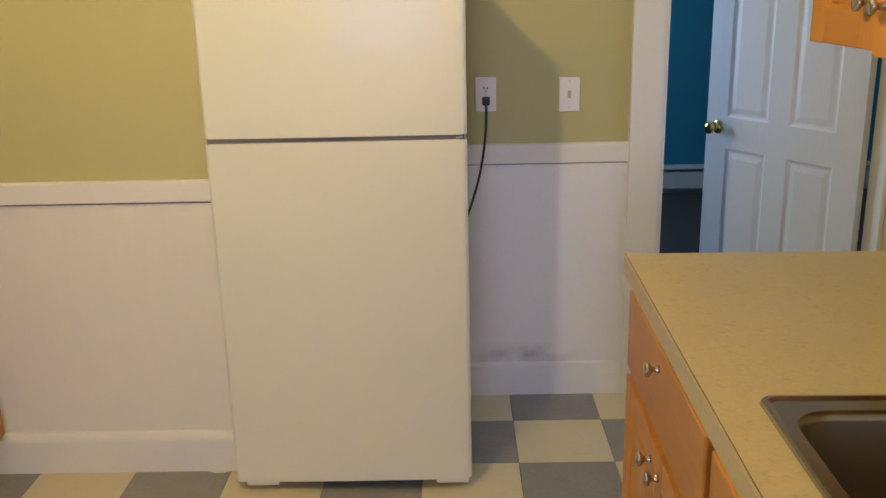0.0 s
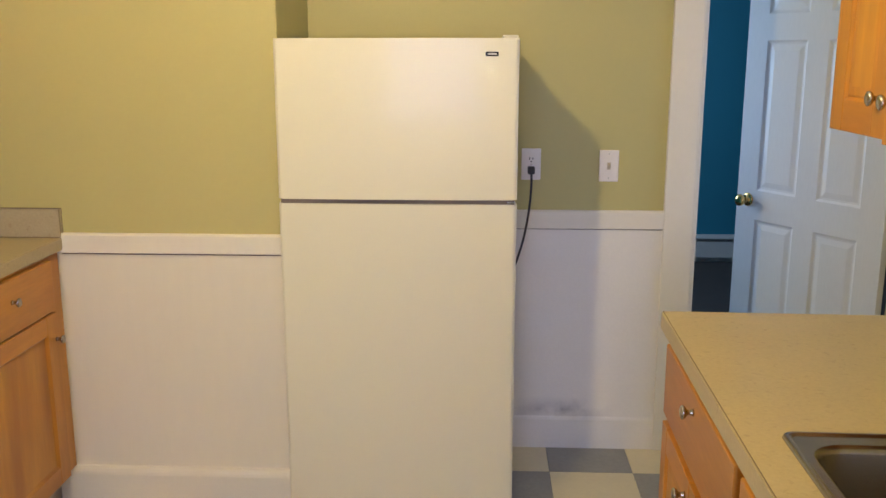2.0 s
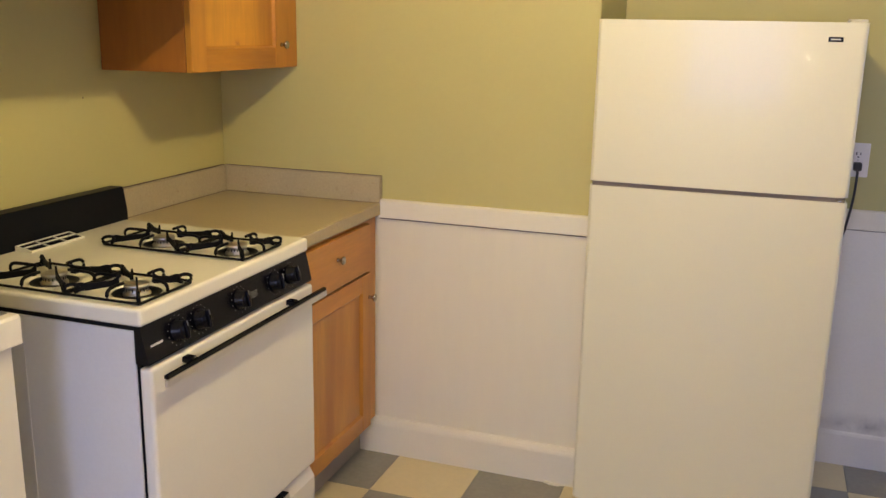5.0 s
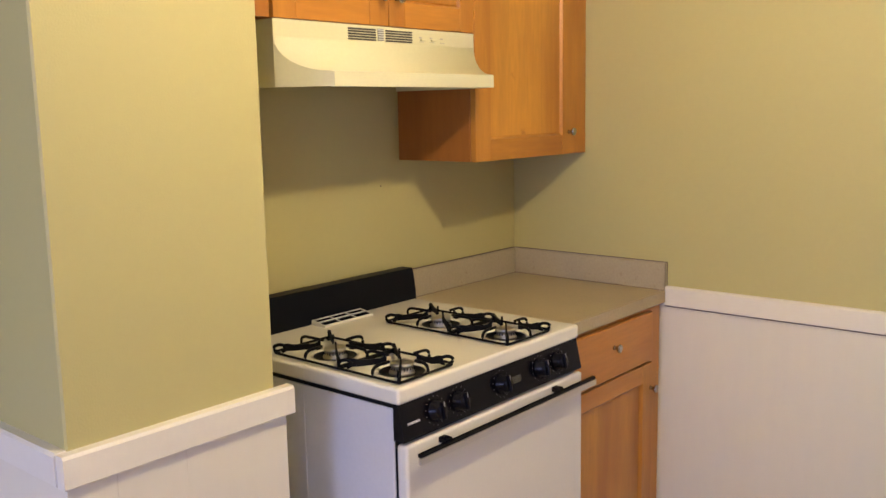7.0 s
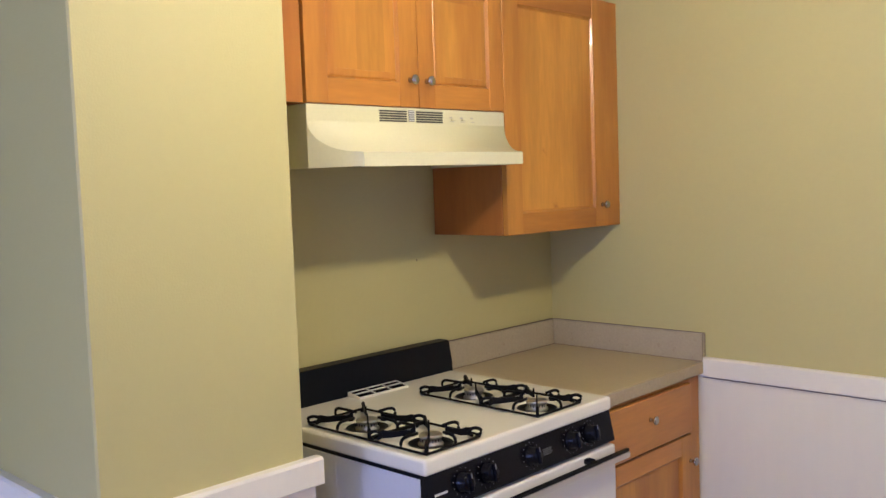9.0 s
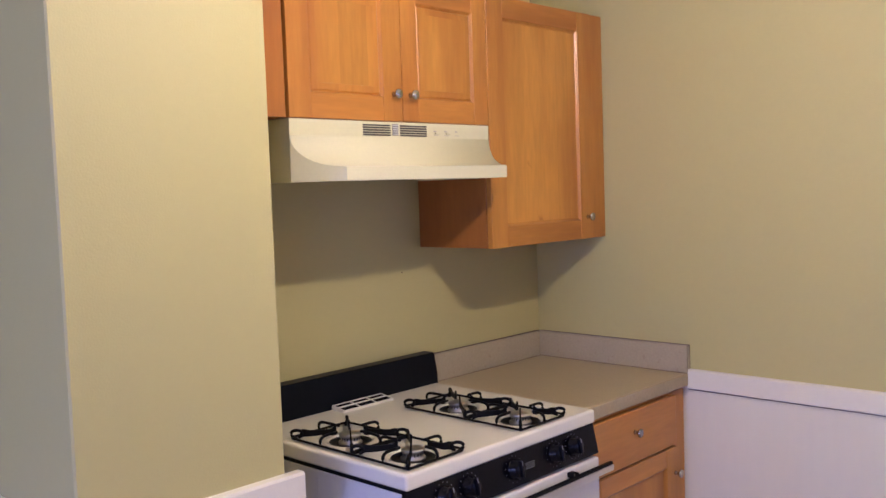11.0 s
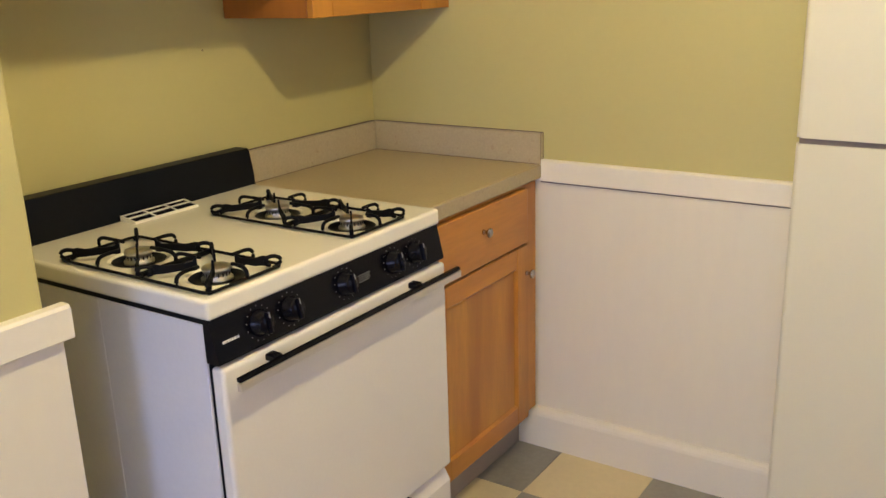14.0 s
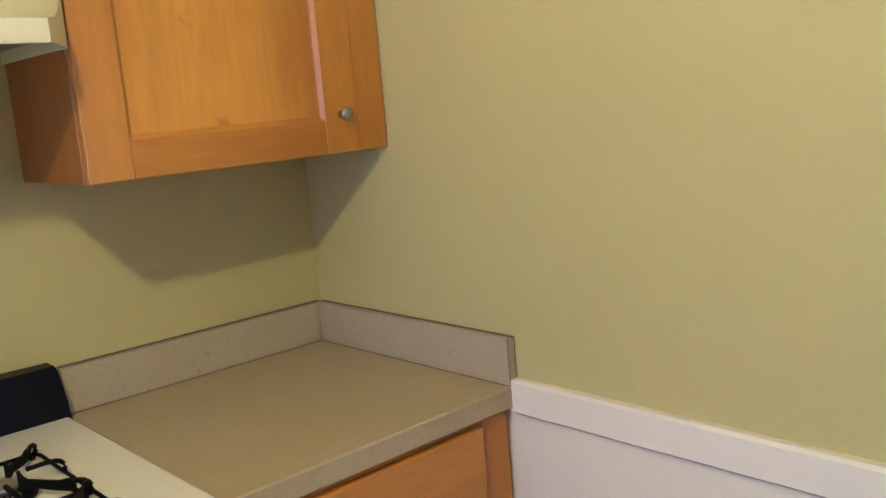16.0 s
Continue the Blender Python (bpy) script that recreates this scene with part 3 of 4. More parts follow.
# the pair of doors over the hood
tagged(part("filler_strip", boxes(B(), (WX + 0.3, F - 0.006, CY1 + 0.001, 1.743, 1.790, 2.19), bevel=0.001), WOOD_V), "honey maple filler strip beside the hood cabinet", "filler", kind="structure")
r = root("wall_cabinet", LEFT(1.746, F), "short honey maple wall cabinet with two raised panel doors above hood", "cabinet", "wall cabinets")
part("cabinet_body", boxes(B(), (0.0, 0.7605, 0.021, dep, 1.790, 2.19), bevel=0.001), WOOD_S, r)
cab_door("door", r, 0.003, 0.3935, 1.790, 2.188, 0.0, st=0.070, rl=0.066, knob_at=(0.362, 1.864))
cab_door("door", r, 0.3965, 0.758, 1.790, 2.188, 0.0, st=0.062, rl=0.066, knob_at=(0.426, 1.864))

# left base cabinet
FB = -1.25
r = root("base_cabinet", LEFT(2.512, FB), "honey maple base cabinet, one drawer and door, beside the stove", "cabinet", "base cabinets")
w, dep = NY - 2.512 - 0.006, FB - WX - 0.002
part("cabinet_body", boxes(B(), (0.0, w - 0.012, 0.019, dep, 0.138, 0.903), bevel=0.001), WOOD_S, r)
part("face_frame", boxes(B(), (0.0, 0.030, 0.006, 0.019, 0.138, 0.903), (0.545, w - 0.012, 0.006, 0.019, 0.138, 0.903), (0.030, 0.545, 0.006, 0.019, 0.880, 0.903),
                         (0.030, 0.545, 0.006, 0.019, 0.700, 0.728), (0.030, 0.545, 0.006, 0.019, 0.138, 0.165), bevel=0.0008), WOOD_V, r)
part("toe_kick", boxes(B(), (0.0, w - 0.012, 0.062, 0.075, 0.0, 0.138)), TOE, r)
# Dark strip painting the shade between drawer and door.
part("reveal", boxes(B(), (0.014, 0.530, -0.0005, 0.0055, 0.7145, 0.7225)), GAP, r)
slab_front("drawer", r, 0.012, 0.532, 0.722, 0.889, -0.013, knob_at=(0.272, 0.820))
cab_door("door", r, 0.012, 0.532, 0.140, 0.715, -0.013, st=0.066, rl=0.060, raised=False, knob_at=(0.519, 0.628))

# left worktop with its upstands
bm = boxes(B(), (WX + 0.001, -1.236, 2.508, NY - 0.001, 0.904, 0.946), bevel=0.003)
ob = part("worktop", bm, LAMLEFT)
tagged(ob, "beige speckled laminate worktop on the corner base cabinet", "worktop")
part("upstand", boxes(B(), (WX + 0.001, WX + 0.021, 2.512, NY - 0.022, 0.9465, 1.040), bevel=0.0015), LAMEDGE, ob)
part("upstand", boxes(B(), (WX + 0.001, -1.238, NY - 0.021, NY - 0.001, 0.9465, 1.040), bevel=0.0015), LAMEDGE, ob)
part("edge_line", boxes(B(), (WX + 0.001, WX + 0.012, 2.512, NY - 0.012, 1.0402, 1.0420), (WX + 0.012, -1.238, NY - 0.008, NY - 0.001, 1.0402, 1.0420),
                        (-1.2378, -1.2368, NY - 0.0030, NY - 0.001, 0.9465, 1.0402), (-1.2378, -1.2368, NY - 0.021, NY - 0.0198, 0.9465, 1.0402),
                        (WX + 0.021, -1.240, NY - 0.0225, NY - 0.021, 0.9462, 0.9475), (WX + 0.021, WX + 0.0225, 2.512, NY - 0.022, 0.9462, 0.9475)), SEAM, ob)


# ---- stove ----
def stove():
    y0, y1 = 1.750, 2.503
    xb, xf = WX + 0.03, -1.205
    top = 0.957
    r = root("gas_stove", pose(0, 0, 0), "white four burner gas stove with black control panel and back guard", "stove")
    part("side_panel", boxes(B(), (xb, -1.214, y0 + 0.004, y0 + 0.016, 0.05, 0.907), bevel=0.002), ENAMEL_SIDE, r)
    part("side_panel", boxes(B(), (xb, -1.214, y1 - 0.016, y1 - 0.004, 0.05, 0.907), bevel=0.002), ENAMEL_SIDE, r)
    part("side_crease", boxes(B(), (-1.521, -1.5150000000000001, y0 + 0.0028, y0 + 0.0042, 0.052, 0.904), bevel=0.0006), ENAMEL_SIDE, r, "pressed crease in the white side panel")
    # Black strips stand in for the shade in the recess below the top.
    for a in (y0 + 0.0055, y1 - 0.0165):
        part("gap_strip", boxes(B(), (xb + 0.002, -1.214, a, a + 0.011, 0.9075, 0.9168)), BLACKM, r, "black strip painting the gap's shade under the enamelled top")
    part("oven_body", boxes(B(), (xb, xf - 0.004, y0 + 0.017, y1 - 0.017, 0.06, 0.918)), BLACK, r)
    # cooktop with burner wells
    bm = B()
    boxes(bm, (xb, -1.192, y0, y1, 0.917, top), bevel=0.008, seg=3)
    bx = (-1.522, -1.290)
    gx0, gx1 = -1.650, -1.208
    grates = ((y0 + 0.020, y0 + 0.217), (y0 + 0.434, y0 + 0.635))
    sunk = 0.010                                          # the burners sit in shallow pressed wells
    lid = max((f for f in bm.faces if f.normal.z > 0.9), key=lambda f: f.calc_area())
    rim = list(lid.edges)
    bmesh.ops.delete(bm, geom=[lid], context="FACES_ONLY")
    for gy0, gy1 in grates:
        for x in bx:
            rings = [[bm.verts.new((x + q * math.cos(math.pi * k / 16), (gy0 + gy1) / 2 + q * math.sin(math.pi * k / 16), z)) for k in range(32)]
                     for q, z in ((0.0635, top), (0.0625, top - 0.0008), (0.0575, top - 0.0018), (0.0560, top - 0.0040), (0.0550, top - sunk), (0.030, top - sunk - 0.001))]
            for p, q in zip(rings, rings[1:]):
                for k in range(32):
                    bm.faces.new([p[k], p[(k + 1) % 32], q[(k + 1) % 32], q[k]]).smooth = True
            rim += [bm.edges.get((rings[0][k], rings[0][(k + 1) % 32])) for k in range(32)]
    bmesh.ops.triangle_fill(bm, edges=rim, use_beauty=True)
    part("cooktop", bm, ENAMEL, r)
    ring = [(y0 + 0.003, 0.950), (y1 + 0.003, 0.950), (y1 + 0.002, 0.968), (y1 - 0.003, 0.985), (y1 - 0.010, 1.052), (y1 - 0.015, 1.061), (y0 + 0.008, 1.061), (y0 + 0.004, 1.055)]
    bm = prism(B(), [(xb - 0.008, y, z) for y, z in ring], (0.044, 0, 0))
    bmesh.ops.bevel(bm, geom=[e for e in bm.edges if all(v.co.x > xb + 0.03 for v in e.verts)], offset=0.003, segments=2, profile=0.5, affect="EDGES")
    part("back_guard", bm, BLACKM, r)
    # vent at the back
    bm = B()
    v0, v1, vx0, vx1, vz = 2.045, 2.242, xb + 0.040, xb + 0.096, top
    boxes(bm, (vx0, vx0 + 0.004, v0, v1, vz, vz + 0.015), (vx1 - 0.004, vx1, v0, v1, vz, vz + 0.007), bevel=0.0008)
    for k in range(4):
        y = v0 + k * (v1 - v0 - 0.004) / 3
        prism(bm, [(vx0 + 0.004, y, vz), (vx1 - 0.004, y, vz), (vx1 - 0.004, y, vz + 0.007), (vx0 + 0.004, y, vz + 0.015)], (0, 0.004, 0))
    prism(bm, [(vx0 + 0.024, v0 + 0.004, vz + 0.006), (vx0 + 0.028, v0 + 0.004, vz + 0.006), (vx0 + 0.028, v0 + 0.004, vz + 0.0113), (vx0 + 0.024, v0 + 0.004, vz + 0.012)], (0, v1 - v0 - 0.008, 0))
    ve = part("oven_vent", bm, ENAMEL, r, "white slotted oven vent")
    part("vent_hole", prism(B(), [(vx0 + 0.0045, v0 + 0.0045, vz + 0.0005), (vx1 - 0.0045, v0 + 0.0045, vz + 0.0005), (vx1 - 0.0045, v0 + 0.0045, vz + 0.0052), (vx0 + 0.0045, v0 + 0.0045, vz + 0.0125)],
                            (0, v1 - v0 - 0.009, 0)), BLACK, ve)
    # burners and grates
    for gy0, gy1 in grates:
        yc = (gy0 + gy1) / 2
        for x in bx:
            part("burner_well", lathe(B(), [(0.0554, sunk - 0.0026), (0.0535, sunk - 0.0020), (0.046, 0.0020), (0.030, 0.0012), (0.002, 0.0012)], pose(x, yc, top - sunk), 32, caps=False), BLACKM, r)
            bm = lathe(B(), [(0.031, 0.002), (0.031, 0.007), (0.0270, 0.010), (0.0270, 0.021), (0.0288, 0.0225), (0.0288, 0.028), (0.0265, 0.030), (0.012, 0.0304), (0.010, 0.029), (0.002, 0.029)], pose(x, yc, top - sunk), 24)
            bu = part("burner", bm, ALU, r, "dull aluminium gas burner head")
            bm = B()
            for k in range(20):
                a = 2 * math.pi * k / 20
                c, s = math.cos(a), math.sin(a)
                prism(bm, [(x + 0.0268 * c - 0.001 * s, yc + 0.0268 * s + 0.001 * c, top - sunk + 0.013), (x + 0.0275 * c - 0.001 * s, yc + 0.0275 * s + 0.001 * c, top - sunk + 0.013),
                           (x + 0.0275 * c + 0.001 * s, yc + 0.0275 * s - 0.001 * c, top - sunk + 0.013), (x + 0.0268 * c + 0.001 * s, yc + 0.0268 * s - 0.001 * c, top - sunk + 0.013)], (0, 0, 0.007))
            part("flame_port", bm, BLACK, bu)
        # one grate over a front and a back burner
        bm = B()
        gz = top + 0.0065
        h = top + 0.036
        rr = 0.0034
        cr = 0.018
        outline = []
        for cx, cy, a0 in ((gx1 - cr, gy1 - cr, 0), (gx0 + cr, gy1 - cr, 90), (gx0 + cr, gy0 + cr, 180), (gx1 - cr, gy0 + cr, 270)):
            for k in range(7):
                a = radians(a0 + 15 * k)
                outline.append((cx + cr * math.cos(a), cy + cr * math.sin(a), gz))
        outline.append(outline[0])
        tube(bm, outline, rr, 8)
        xm = sum(bx) / 2

        def blade(xa, ya, xc, yc_, wide=0.0022):
            """A tall thin blade from a curled loop on the outer bar to a raised tip beside the burner."""
            d = Vector((xc - xa, yc_ - ya, 0))
            n = d.length
            d.normalize()
            s = Vector((-d.y, d.x, 0)) * wide
            loop = []
            for k in range(13):
                a = radians(250 - 27 * k)
                loop.append((0.014 + 0.0160 * math.cos(a), gz + 0.010 + 0.0095 * math.sin(a)))
            tube(bm, [Vector((xa, ya, z)) + d * u for u, z in loop], 0.0044, 8)
            prof = [(0.022, gz + 0.008), (0.024, gz + 0.021), (0.034, h - 0.007), (0.048, h - 0.010), (0.62 * n, h - 0.009), (n - 0.014, h - 0.007), (n - 0.006, h - 0.001), (n - 0.003, h + 0.007), (n, h + 0.006),
                    (n, h - 0.022), (n - 0.010, h - 0.024), (n - 0.022, h - 0.021), (0.050, h - 0.026), (0.036, gz + 0.003), (0.026, gz + 0.001)]
            prism(bm, [Vector((xa, ya, 0)) + d * u + Vector((0, 0, z)) - s for u, z in prof], s * 2)

        def finger(xa, ya, dx, dy, n):
            """A round bar that rises from the middle of a side and bends in over the burner's rim."""
            run = [(0, 0), (-0.001, 0.008), (0.0, 0.014), (0.004, 0.019), (0.010, 0.022), (0.020, 0.0235), (0.6 * n, 0.024), (n, 0.0235)]
            tube(bm, [(xa + dx * u, ya + dy * u, gz + w_) for u, w_ in run], 0.0041, 8)
        for x in bx:
            outer = gx0 if x == bx[0] else gx1
            for xa in (xm, outer + (0.004 if x == bx[0] else -0.004)):
                for ya in (gy0 + 0.004, gy1 - 0.004):
                    v = Vector((x - xa, yc - ya)).normalized()
                    blade(xa, ya, x - v.x * 0.036, yc - v.y * 0.036)
            finger(x, gy0, 0, 1, yc - gy0 - 0.044)
            finger(x, gy1, 0, -1, gy1 - yc - 0.044)
            finger(xm, yc, 1 if x > xm else -1, 0, abs(x - xm) - 0.044)
            finger(outer, yc, 1 if x > outer else -1, 0, abs(x - outer) - 0.044)
        boxes(bm, (xm - 0.0045, xm + 0.0045, gy0, gy1, gz - 0.003, gz + 0.007), bevel=0.002)
        for x in (gx0 + 0.01, gx1 - 0.01):
            for y in (gy0 + 0.012, gy1 - 0.012):
                boxes(bm, (x - 0.004, x + 0.004, y - 0.004, y + 0.004, top + 0.0005, gz))
        part("burner_grate", bm, CAST, r, "black cast iron burner grate")
    # control panel
    zt, zb = 0.922, 0.832
    xt, xo = -1.200, -1.182
    bm = prism(B(), [(-1.2135, y0 + 0.004, zb), (xo, y0 + 0.004, zb), (xo + 0.001, y0 + 0.004, zb + 0.004), (xt, y0 + 0.004, zt), (-1.2135, y0 + 0.004, zt)], (0, y1 - y0 - 0.008, 0))
    cp = part("control_panel", bm, BLACK, r, "glossy black control panel")
    lean = math.degrees(math.atan2(xo - xt, zt - zb))

    def on_panel(y, z, out=0.0012):
        x = xo + (xt - xo) * (z - zb) / (zt - zb)
        return pose(x + out, y, z, 0, 90 - lean, 0)
    for y in (1.872, 1.958, 2.130, 2.302, 2.388):
        m = on_panel(y, 0.876)
        bm = lathe(B(), [(0.0265, 0), (0.0265, 0.003), (0.0225, 0.006), (0.0215, 0.021), (0.019, 0.024), (0.002, 0.0245)], m, 24)
        kb = part("knob", bm, BLACK, r, "black gas control knob with raised grip")
        c = B()
        boxes(c, (-0.0215, 0.0215, -0.0045, 0.0045, 0.018, 0.031), bevel=0.003, seg=2)
        for v in c.verts:
            v.co = m @ v.co
        part("grip", c, BLACK, kb)
        c = boxes(B(), (-0.021, -0.009, -0.0012, 0.0012, 0.0310, 0.0316))
        for v in c.verts:
            v.co = m @ v.co
        part("pointer", c, PRINTG, kb)
        c = B()
        for k in range(14):
            a = 2 * math.pi * k / 14
            u, w_ = 0.034 * math.cos(a), 0.034 * math.sin(a)
            boxes(c, (u - 0.0009, u + 0.0009, w_ - 0.0009, w_ + 0.0009, 0.0001, 0.0006))
        for v in c.verts:
            v.co = m @ v.co
        part("dial_marks", c, PRINTG, cp)

    def bars(name, y, z, rows, width, step, high, material):
        c = B()
        rnd = random.Random(int(y * 1000))
        for k in range(rows):
            u, end = -width / 2, width / 2 * rnd.uniform(0.75, 1.0)
            while u < end:
                q = rnd.uniform(0.002, 0.006)
                zz = k * step
                boxes(c, (zz, zz + high, u, min(u + q, end), 0.0003, 0.0007))
                u += q + 0.0012
        m = on_panel(y, z)
        for v in c.verts:
            v.co = m @ v.co
        part(name, c, material, cp)
    bars("brand_bars", 1.795, 0.872, 1, 0.042, 0, 0.0052, PRINT)
    bars("small_print", 2.193, 0.880, 4, 0.044, 0.0046, 0.0018, PRINTG)
    # oven door
    bm = boxes(B(), (-1.2090, -1.176, y0 + 0.006, y1 - 0.006, 0.262, 0.824), bevel=0.008, seg=3)
    od = part("oven_door", bm, OVENW, r, "plain white enamelled oven door")
    part("door_gap", boxes(B(), (-1.2215, -1.2095, y0 + 0.009, y1 - 0.009, 0.06, 0.83)), BLACK, r)
    hx = -1.140
    bm = boxes(B(), (hx - 0.012, hx, y0 + 0.014, y1 + 0.008, 0.8035, 0.813), bevel=0.002, seg=1)
    oh = part("oven_handle", bm, [BLACK], od, "black and steel oven door handle")
    part("handle_trim", boxes(B(), (hx - 0.008, hx + 0.001, y0 + 0.012, y1 + 0.010, 0.787, 0.8030), bevel=0.0008), TRIMSTEEL, od, "satin steel handle trim")
    for y in (1.876, 2.350):
        part("handle_mount", boxes(B(), (-1.178, hx - 0.010, y - 0.012, y + 0.012, 0.802, 0.817), bevel=0.003), BLACK, od)
    # broiler drawer
    z0, z1 = 0.078, 0.250
    ring = [(-1.209, y0 + 0.008, z0), (-1.188, y0 + 0.008, z0), (-1.180, y0 + 0.008, z0 + 0.01), (-1.180, y0 + 0.008, z1 - 0.035), (-1.192, y0 + 0.008, z1 - 0.012), (-1.200, y0 + 0.008, z1), (-1.209, y0 + 0.008, z1)]
    part("broiler_drawer", prism(B(), ring, (0, y1 - y0 - 0.016, 0)), OVENW, r, "white broiler drawer")
    part("drawer_handle", boxes(B(), (-1.198, -1.172, 1.925, 2.325, 0.226, 0.250), bevel=0.003, seg=2), [BLACK], r, "black recessed broiler drawer handle")
    part("drawer_handle_trim", boxes(B(), (-1.1718, -1.1700, 1.927, 2.323, 0.227, 0.2465)), TRIMSTEEL, r)
    part("base_skirt", boxes(B(), (xb + 0.02, -1.26, y0 + 0.03, y1 - 0.03, 0.02, 0.07)), BLACK, r)
    for x in (xb + 0.06, -1.27):
        for y in (y0 + 0.05, y1 - 0.05):
            part("foot", lathe(B(), [(0.016, 0), (0.016, 0.012), (0.007, 0.014), (0.007, 0.05)], pose(x, y, 0), 12), RUBBER, r)


stove()


# ---- range hood ----
def hood():
    y0, y1, zt, zb, xf, xl = 1.748, 2.506, 1.788, 1.628, -1.562, -1.434
    tap = 0.072
    r = root("range_hood", pose(0, 0, 0), "ivory enamelled range hood under the wall cabinet", "range hood")
    bm = B()
    prof = [(xf, zt)]
    for k in range(9):
        a = radians(90 * k / 8)
        prof.append((xf + (xl - xf - 0.008) * (1 - math.cos(a)), 1.746 - (1.746 - 1.664) * math.sin(a)))
    prof += [(xl, 1.662), (xl, zb)]

    def inset(x):
        return tap * max(0.0, (x - xf)) / (xl - xf)
    left = [bm.verts.new((x, y0 + inset(x), z)) for x, z in prof]
    right = [bm.verts.new((x, y1 - inset(x), z)) for x, z in prof]
    for k in range(len(prof) - 1):
        f = bm.faces.new([left[k], left[k + 1], right[k + 1], right[k]])
        f.smooth = 1 <= k <= 8
    lb, rb = bm.verts.new((xf, y0, zb)), bm.verts.new((xf, y1, zb))
    bm.faces.new(left + [lb]), bm.faces.new(right + [rb])
    part("canopy", bm, HOODW, r)
    part("hood_box", boxes(B(), (WX + 0.002, xf - 0.001, y0, y0 + 0.004, zb, zt), (WX + 0.002, xf - 0.001, y1 - 0.004, y1, zb, zt), (WX + 0.002, xf - 0.001, y0 + 0.004, y1 - 0.004, zt - 0.004, zt)), HOODW, r)
    part("underside", boxes(B(), (WX + 0.004, xf - 0.003, y0 + 0.005, y1 - 0.005, zb + 0.022, zb + 0.026), (xf - 0.003, xl - 0.03, y0 + 0.075, y1 - 0.075, zb + 0.022, zb + 0.026)), ALU, r)
    part("lip", boxes(B(), (xl - 0.012, xl - 0.001, y0 + tap, y1 - tap, zb - 0.001, zb + 0.003)), HOODW, r)
    x = xf + 0.0008
    for a, b in ((1.990, 2.090), (2.128, 2.232)):
        for k in range(5):
            part("vent_slot", boxes(B(), (x, x + 0.0016, a, b, 1.7495 + 0.0066 * k, 1.7535 + 0.0066 * k)), SLOT, r)
    part("centre_grille", boxes(B(), (x, x + 0.0012, 2.098, 2.120, 1.751, 1.782)), PRINTG, r)
    for k in range(5):
        part("grille_bar", boxes(B(), (x + 0.0012, x + 0.002, 2.0985, 2.1195, 1.7535 + 0.006 * k, 1.7558 + 0.006 * k)), PRINT, r)
    for k in range(3):
        part("hood_mark", boxes(B(), (x, x + 0.001, 2.262 + 0.045 * k, 2.272 + 0.045 * k, 1.764, 1.768), (x, x + 0.001, 2.262 + 0.045 * k, 2.280 + 0.045 * k, 1.754, 1.7555)), HOODMARK, r)
    for y in (2.275, 2.320):
        part("hood_switch", boxes(B(), (x, x + 0.006, y - 0.009, y + 0.009, 1.7575, 1.7625), bevel=0.001), HOODW, r)


hood()

# ---- sink side ----
FR = 0.587
YE = 2.258


def base_right(y1, y0, label, doors, drawer=True, top=0.921):
    r = root("base_cabinet", SWING @ RIGHT(y1, FR), label, "cabinet", "base cabinets")
    w, dep = y1 - y0 - 0.002, EX - FR - 0.002
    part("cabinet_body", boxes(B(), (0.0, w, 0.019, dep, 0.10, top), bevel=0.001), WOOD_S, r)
    part("face_frame", boxes(B(), (0, 0.035, 0.0, 0.019, 0.10, 0.921), (w - 0.035, w, 0.0, 0.019, 0.10, 0.921), (0.035, w - 0.035, 0.0, 0.019, 0.885, 0.921),
                             (0.035, w - 0.035, 0.0, 0.019, 0.70, 0.745), (0.035, w - 0.035, 0.0, 0.019, 0.10, 0.15), bevel=0.0008), WOOD_V, r)
    part("toe_kick", boxes(B(), (0.0, w, 0.07, 0.083, 0.0, 0.10)), WOOD_S, r)
    slab_front("drawer", r, 0.015, w - 0.015, 0.735, 0.900, -0.019, knob_at=(w / 2, 0.862) if drawer else None)
    if doors == 2:
        cab_door("door", r, 0.015, w / 2 - 0.002, 0.115, 0.715, -0.019, st=0.055, rl=0.058, knob_at=(w / 2 - 0.034, 0.672))
        cab_door("door", r, w / 2 + 0.002, w - 0.015, 0.115, 0.715, -0.019, st=0.055, rl=0.058, knob_at=(w / 2 + 0.034, 0.672))
    else:
        cab_door("door", r, 0.015, w - 0.015, 0.115, 0.715, -0.019, st=0.06, rl=0.058, knob_at=(w - 0.04, 0.672))
    return r


base_right(YE, 1.602, "honey maple base cabinet with one drawer over two doors", 2)
base_right(1.600, 0.790, "honey maple sink base cabinet with two doors", 2, drawer=False, top=0.76)
base_right(0.790, 0.290, "honey maple base cabinet with a drawer and one door", 1)
base_right(0.290, -0.310, "honey maple base cabinet with a drawer and two doors", 2)

SX0, SX1, SY0, SY1 = 0.640, 1.125, 0.815, 1.594          # the cutout
CT, CB, CF = 0.964, 0.924, 0.562
bm = B()
boxes(bm, (CF, SX0, -0.33, 2.281, CB, CT), (SX1, EX - 0.001, -0.33, 2.281, CB, CT), (SX0, SX1, SY1, 2.281, CB, CT), (SX0, SX1, -0.33, SY0, CB, CT))
bmesh.ops.remove_doubles(bm, verts=bm.verts, dist=0.0005)
ob = part("worktop", bm, LAMINATE)
tagged(ob, "beige speckled laminate worktop with a steel sink let in", "worktop")
part("front_edge", boxes(B(), (CF - 0.002, CF, -0.33, 2.283, CB, CT - 0.0025)), LAMEDGE, ob)
part("edge_line", boxes(B(), (CF + 0.0002, CF + 0.0016, -0.33, 2.2815, CT - 0.0002, CT + 0.0006)), SEAM, ob)
ob.matrix_world = SWING
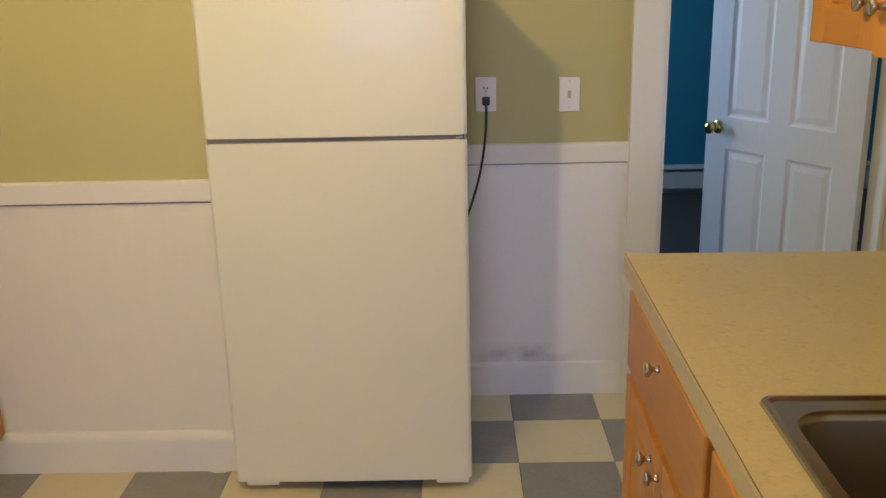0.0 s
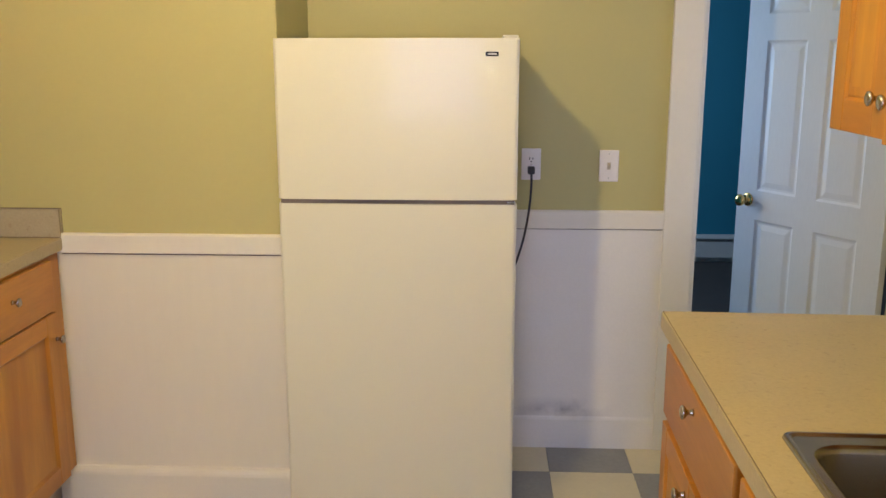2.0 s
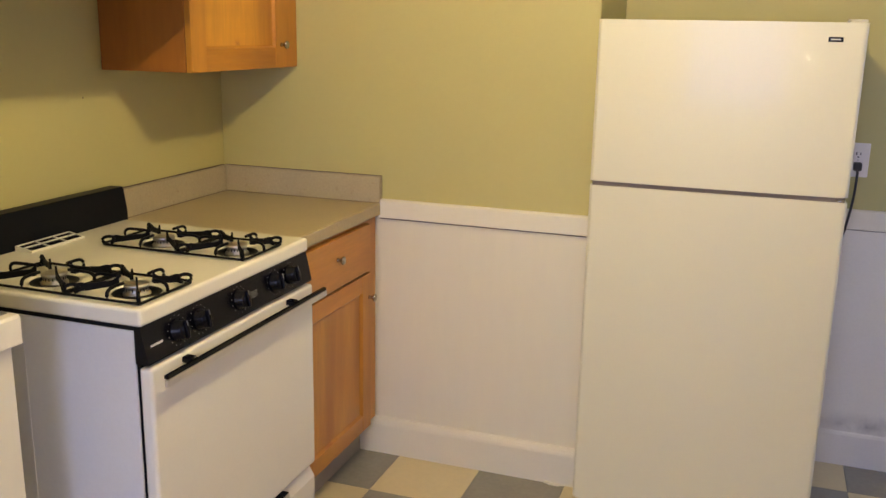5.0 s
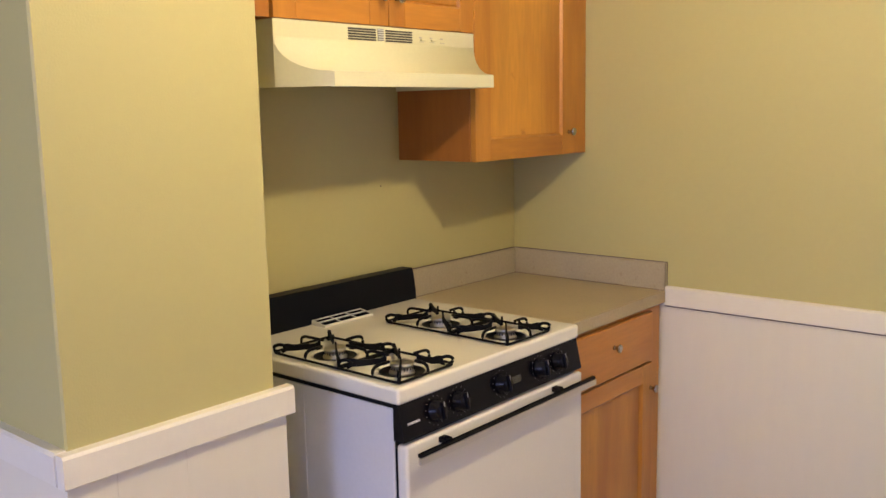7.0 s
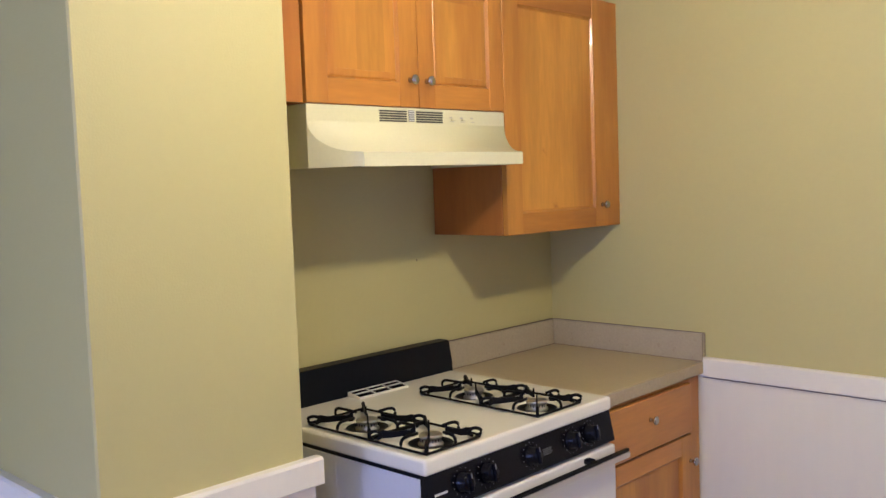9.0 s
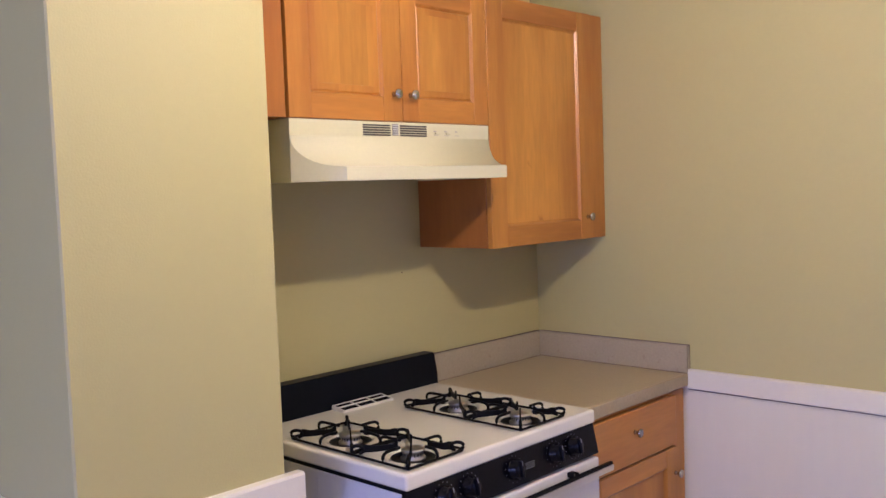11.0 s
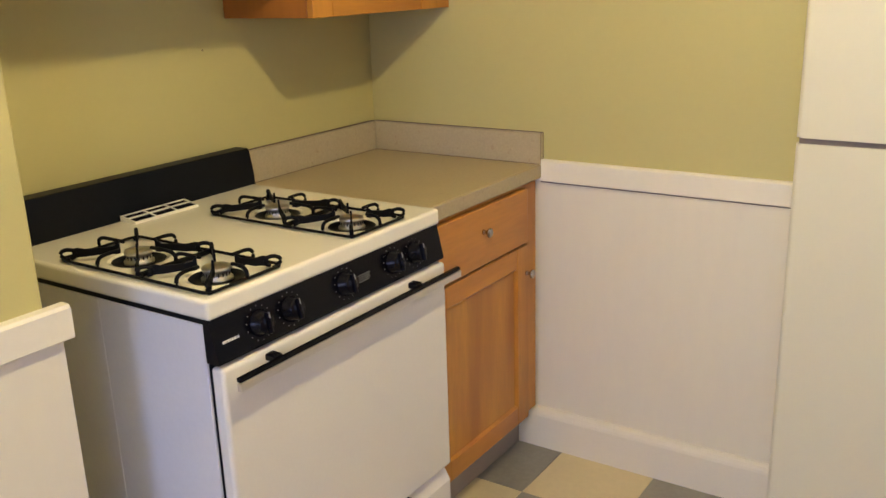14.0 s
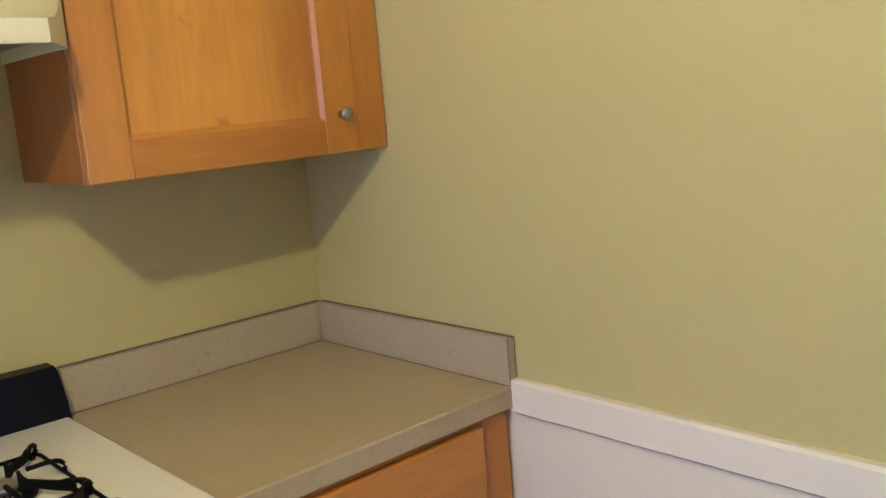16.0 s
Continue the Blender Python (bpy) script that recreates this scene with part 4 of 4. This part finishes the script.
part("upstand", boxes(B(), (EX - 0.021, EX + 0.060, -0.33, 2.20, CT + 0.0005, CT + 0.094), bevel=0.0015), LAMEDGE, ob)


def rounded(bm, x0, x1, y0, y1, rad, z, n=6):
    out = []
    for cx, cy, a0 in ((x1 - rad, y1 - rad, 0), (x0 + rad, y1 - rad, 90), (x0 + rad, y0 + rad, 180), (x1 - rad, y0 + rad, 270)):
        for k in range(n + 1):
            a = radians(a0 + 90 * k / n)
            out.append(bm.verts.new((cx + rad * math.cos(a), cy + rad * math.sin(a), z)))
    return out


def bridge(bm, rings):
    for a, b in zip(rings, rings[1:]):
        n = len(a)
        for k in range(n):
            f = bm.faces.new([a[k], a[(k + 1) % n], b[(k + 1) % n], b[k]])
            f.smooth = True


r = root("kitchen_sink", SWING @ pose(0, 0, CT), "brushed steel double bowl kitchen sink let into the worktop", "sink")
X0, X1, Y0, Y1 = 0.627, 1.140, 0.800, 1.606
bm = B()
outer = [rounded(bm, X0, X1, Y0, Y1, 0.022, 0.0005), rounded(bm, X0 + 0.002, X1 - 0.002, Y0 + 0.002, Y1 - 0.002, 0.021, 0.005), rounded(bm, X0 + 0.008, X1 - 0.008, Y0 + 0.008, Y1 - 0.008, 0.018, 0.0055),
         rounded(bm, X0 + 0.013, X1 - 0.013, Y0 + 0.013, Y1 - 0.013, 0.016, 0.0025)]
bridge(bm, outer)
bowls = [(1.222, 1.564), (0.858, 1.178)]
inner = []
for b0, b1 in bowls:
    x0, x1 = 0.652, 1.060
    rs = [rounded(bm, x0, x1, b0, b1, 0.055, 0.0025), rounded(bm, x0 + 0.003, x1 - 0.003, b0 + 0.003, b1 - 0.003, 0.053, 0.0015), rounded(bm, x0 + 0.007, x1 - 0.007, b0 + 0.007, b1 - 0.007, 0.050, -0.010),
          rounded(bm, x0 + 0.012, x1 - 0.012, b0 + 0.012, b1 - 0.012, 0.046, -0.145), rounded(bm, x0 + 0.022, x1 - 0.022, b0 + 0.022, b1 - 0.022, 0.040, -0.168), rounded(bm, x0 + 0.045, x1 - 0.045, b0 + 0.045, b1 - 0.045, 0.03, -0.174)]
    bridge(bm, rs)
    bm.faces.new(rs[-1])
    inner.append(rs[0])
edges = []
for ring in [outer[-1]] + inner:
    for k in range(len(ring)):
        edges.append(bm.edges.get((ring[k], ring[(k + 1) % len(ring)])))
bmesh.ops.triangle_fill(bm, edges=edges, use_beauty=True)
part("basin", bm, STEEL, r)
for b0, b1 in bowls:
    part("drain", lathe(B(), [(0.045, -0.1735), (0.044, -0.172), (0.036, -0.1735), (0.02, -0.176)], pose(0.853, (b0 + b1) / 2, 0), 20), ALU, r)

# right wall cabinets
FU = 0.868
r = root("wall_cabinet", RIGHT(2.200, FU), "narrow honey maple wall cabinet at the end of the sink counter", "cabinet", "wall cabinets")
part("cabinet_body", boxes(B(), (0.0, 0.264, 0.019, EX - FU - 0.002, 1.388, 2.15), bevel=0.001), WOOD_S, r)
cab_door("door", r, 0.001, 0.264, 1.388, 2.148, 0.0, st=0.060, rl=0.062, knob_at=(0.234, 1.460))
r = root("wall_cabinet", RIGHT(1.935, FU - 0.004), "honey maple wall cabinet with two doors over the sink", "cabinet", "wall cabinets")
part("cabinet_body", boxes(B(), (0.0, 0.76, 0.019, EX - FU + 0.002, 1.380, 2.15), bevel=0.001), WOOD_S, r)
cab_door("door", r, 0.001, 0.379, 1.380, 2.148, 0.0, st=0.062, rl=0.062, knob_at=(0.030, 1.456))
cab_door("door", r, 0.381, 0.759, 1.380, 2.148, 0.0, st=0.062, rl=0.062, knob_at=(0.729, 1.456))

# ceiling lamp
r = root("ceiling_lamp", pose(LAMP[0], LAMP[1], CEIL), "round glass ceiling lamp, lit", "lamp")
part("base_plate", lathe(B(), [(0.13, -0.0005), (0.13, -0.02), (0.12, -0.025)], pose(0, 0, 0), 24), NICKEL, r)
part("shade", lathe(B(), [(0.118, -0.026), (0.115, -0.040), (0.09, -0.052), (0.05, -0.060), (0.01, -0.062)], pose(0, 0, 0), 24), GLASS_GLOW, r)

# Globe fitting added out of view around the highlight light.
r = root("highlight_lamp", pose(0.53, SY, 1.37), "small lit globe added on the south wall for the refrigerator highlight", "lamp")
part("base_plate", lathe(B(), [(0.045, 0.0005), (0.045, 0.010), (0.030, 0.018), (0.010, 0.020), (0.010, 0.075), (0.022, 0.080), (0.022, 0.095)], pose(0, 0, 0, -90), 20), NICKEL, r)
part("shade", lathe(B(), [(0.020, 0.0955), (0.030, 0.100), (0.036, 0.108), (0.036, 0.114), (0.028, 0.120), (0.010, 0.124)], pose(0, 0, 0, -90), 20), GLASS_GLOW, r)

# floor tiles, pieces of the floor
shared = {}
for i in range(-3, 12):
    for j in range(-14, 3):
        x0, x1 = TX + i * PX, TX + (i + 1) * PX
        y0, y1 = TY + j * PY, TY + (j + 1) * PY
        x0, x1 = max(x0, WX + 0.001), min(x1, 2.199 if y0 > 1.5 else EX)
        y0, y1 = max(y0, SY + 0.001), min(y1, BY + 0.058)
        if x1 - x0 < 0.01 or y1 - y0 < 0.01:
            continue
        dark = (i + j) % 2 == 1
        key = (round(x1 - x0, 4), round(y1 - y0, 4), dark)
        if key not in shared:
            g = 0.0007
            t = boxes(B(), (g, x1 - x0 - g, g, y1 - y0 - g, -0.004, 0.0), bevel=0.0006)
            ob = part("floor_tile", t, TILE_D if dark else TILE_L, floor)
            shared[key] = ob.data
        else:
            ob = new("floor_tile", shared[key])
            ob.parent = floor
        ob.location = (x0, y0, 0)
        ob["kind"] = "structure"
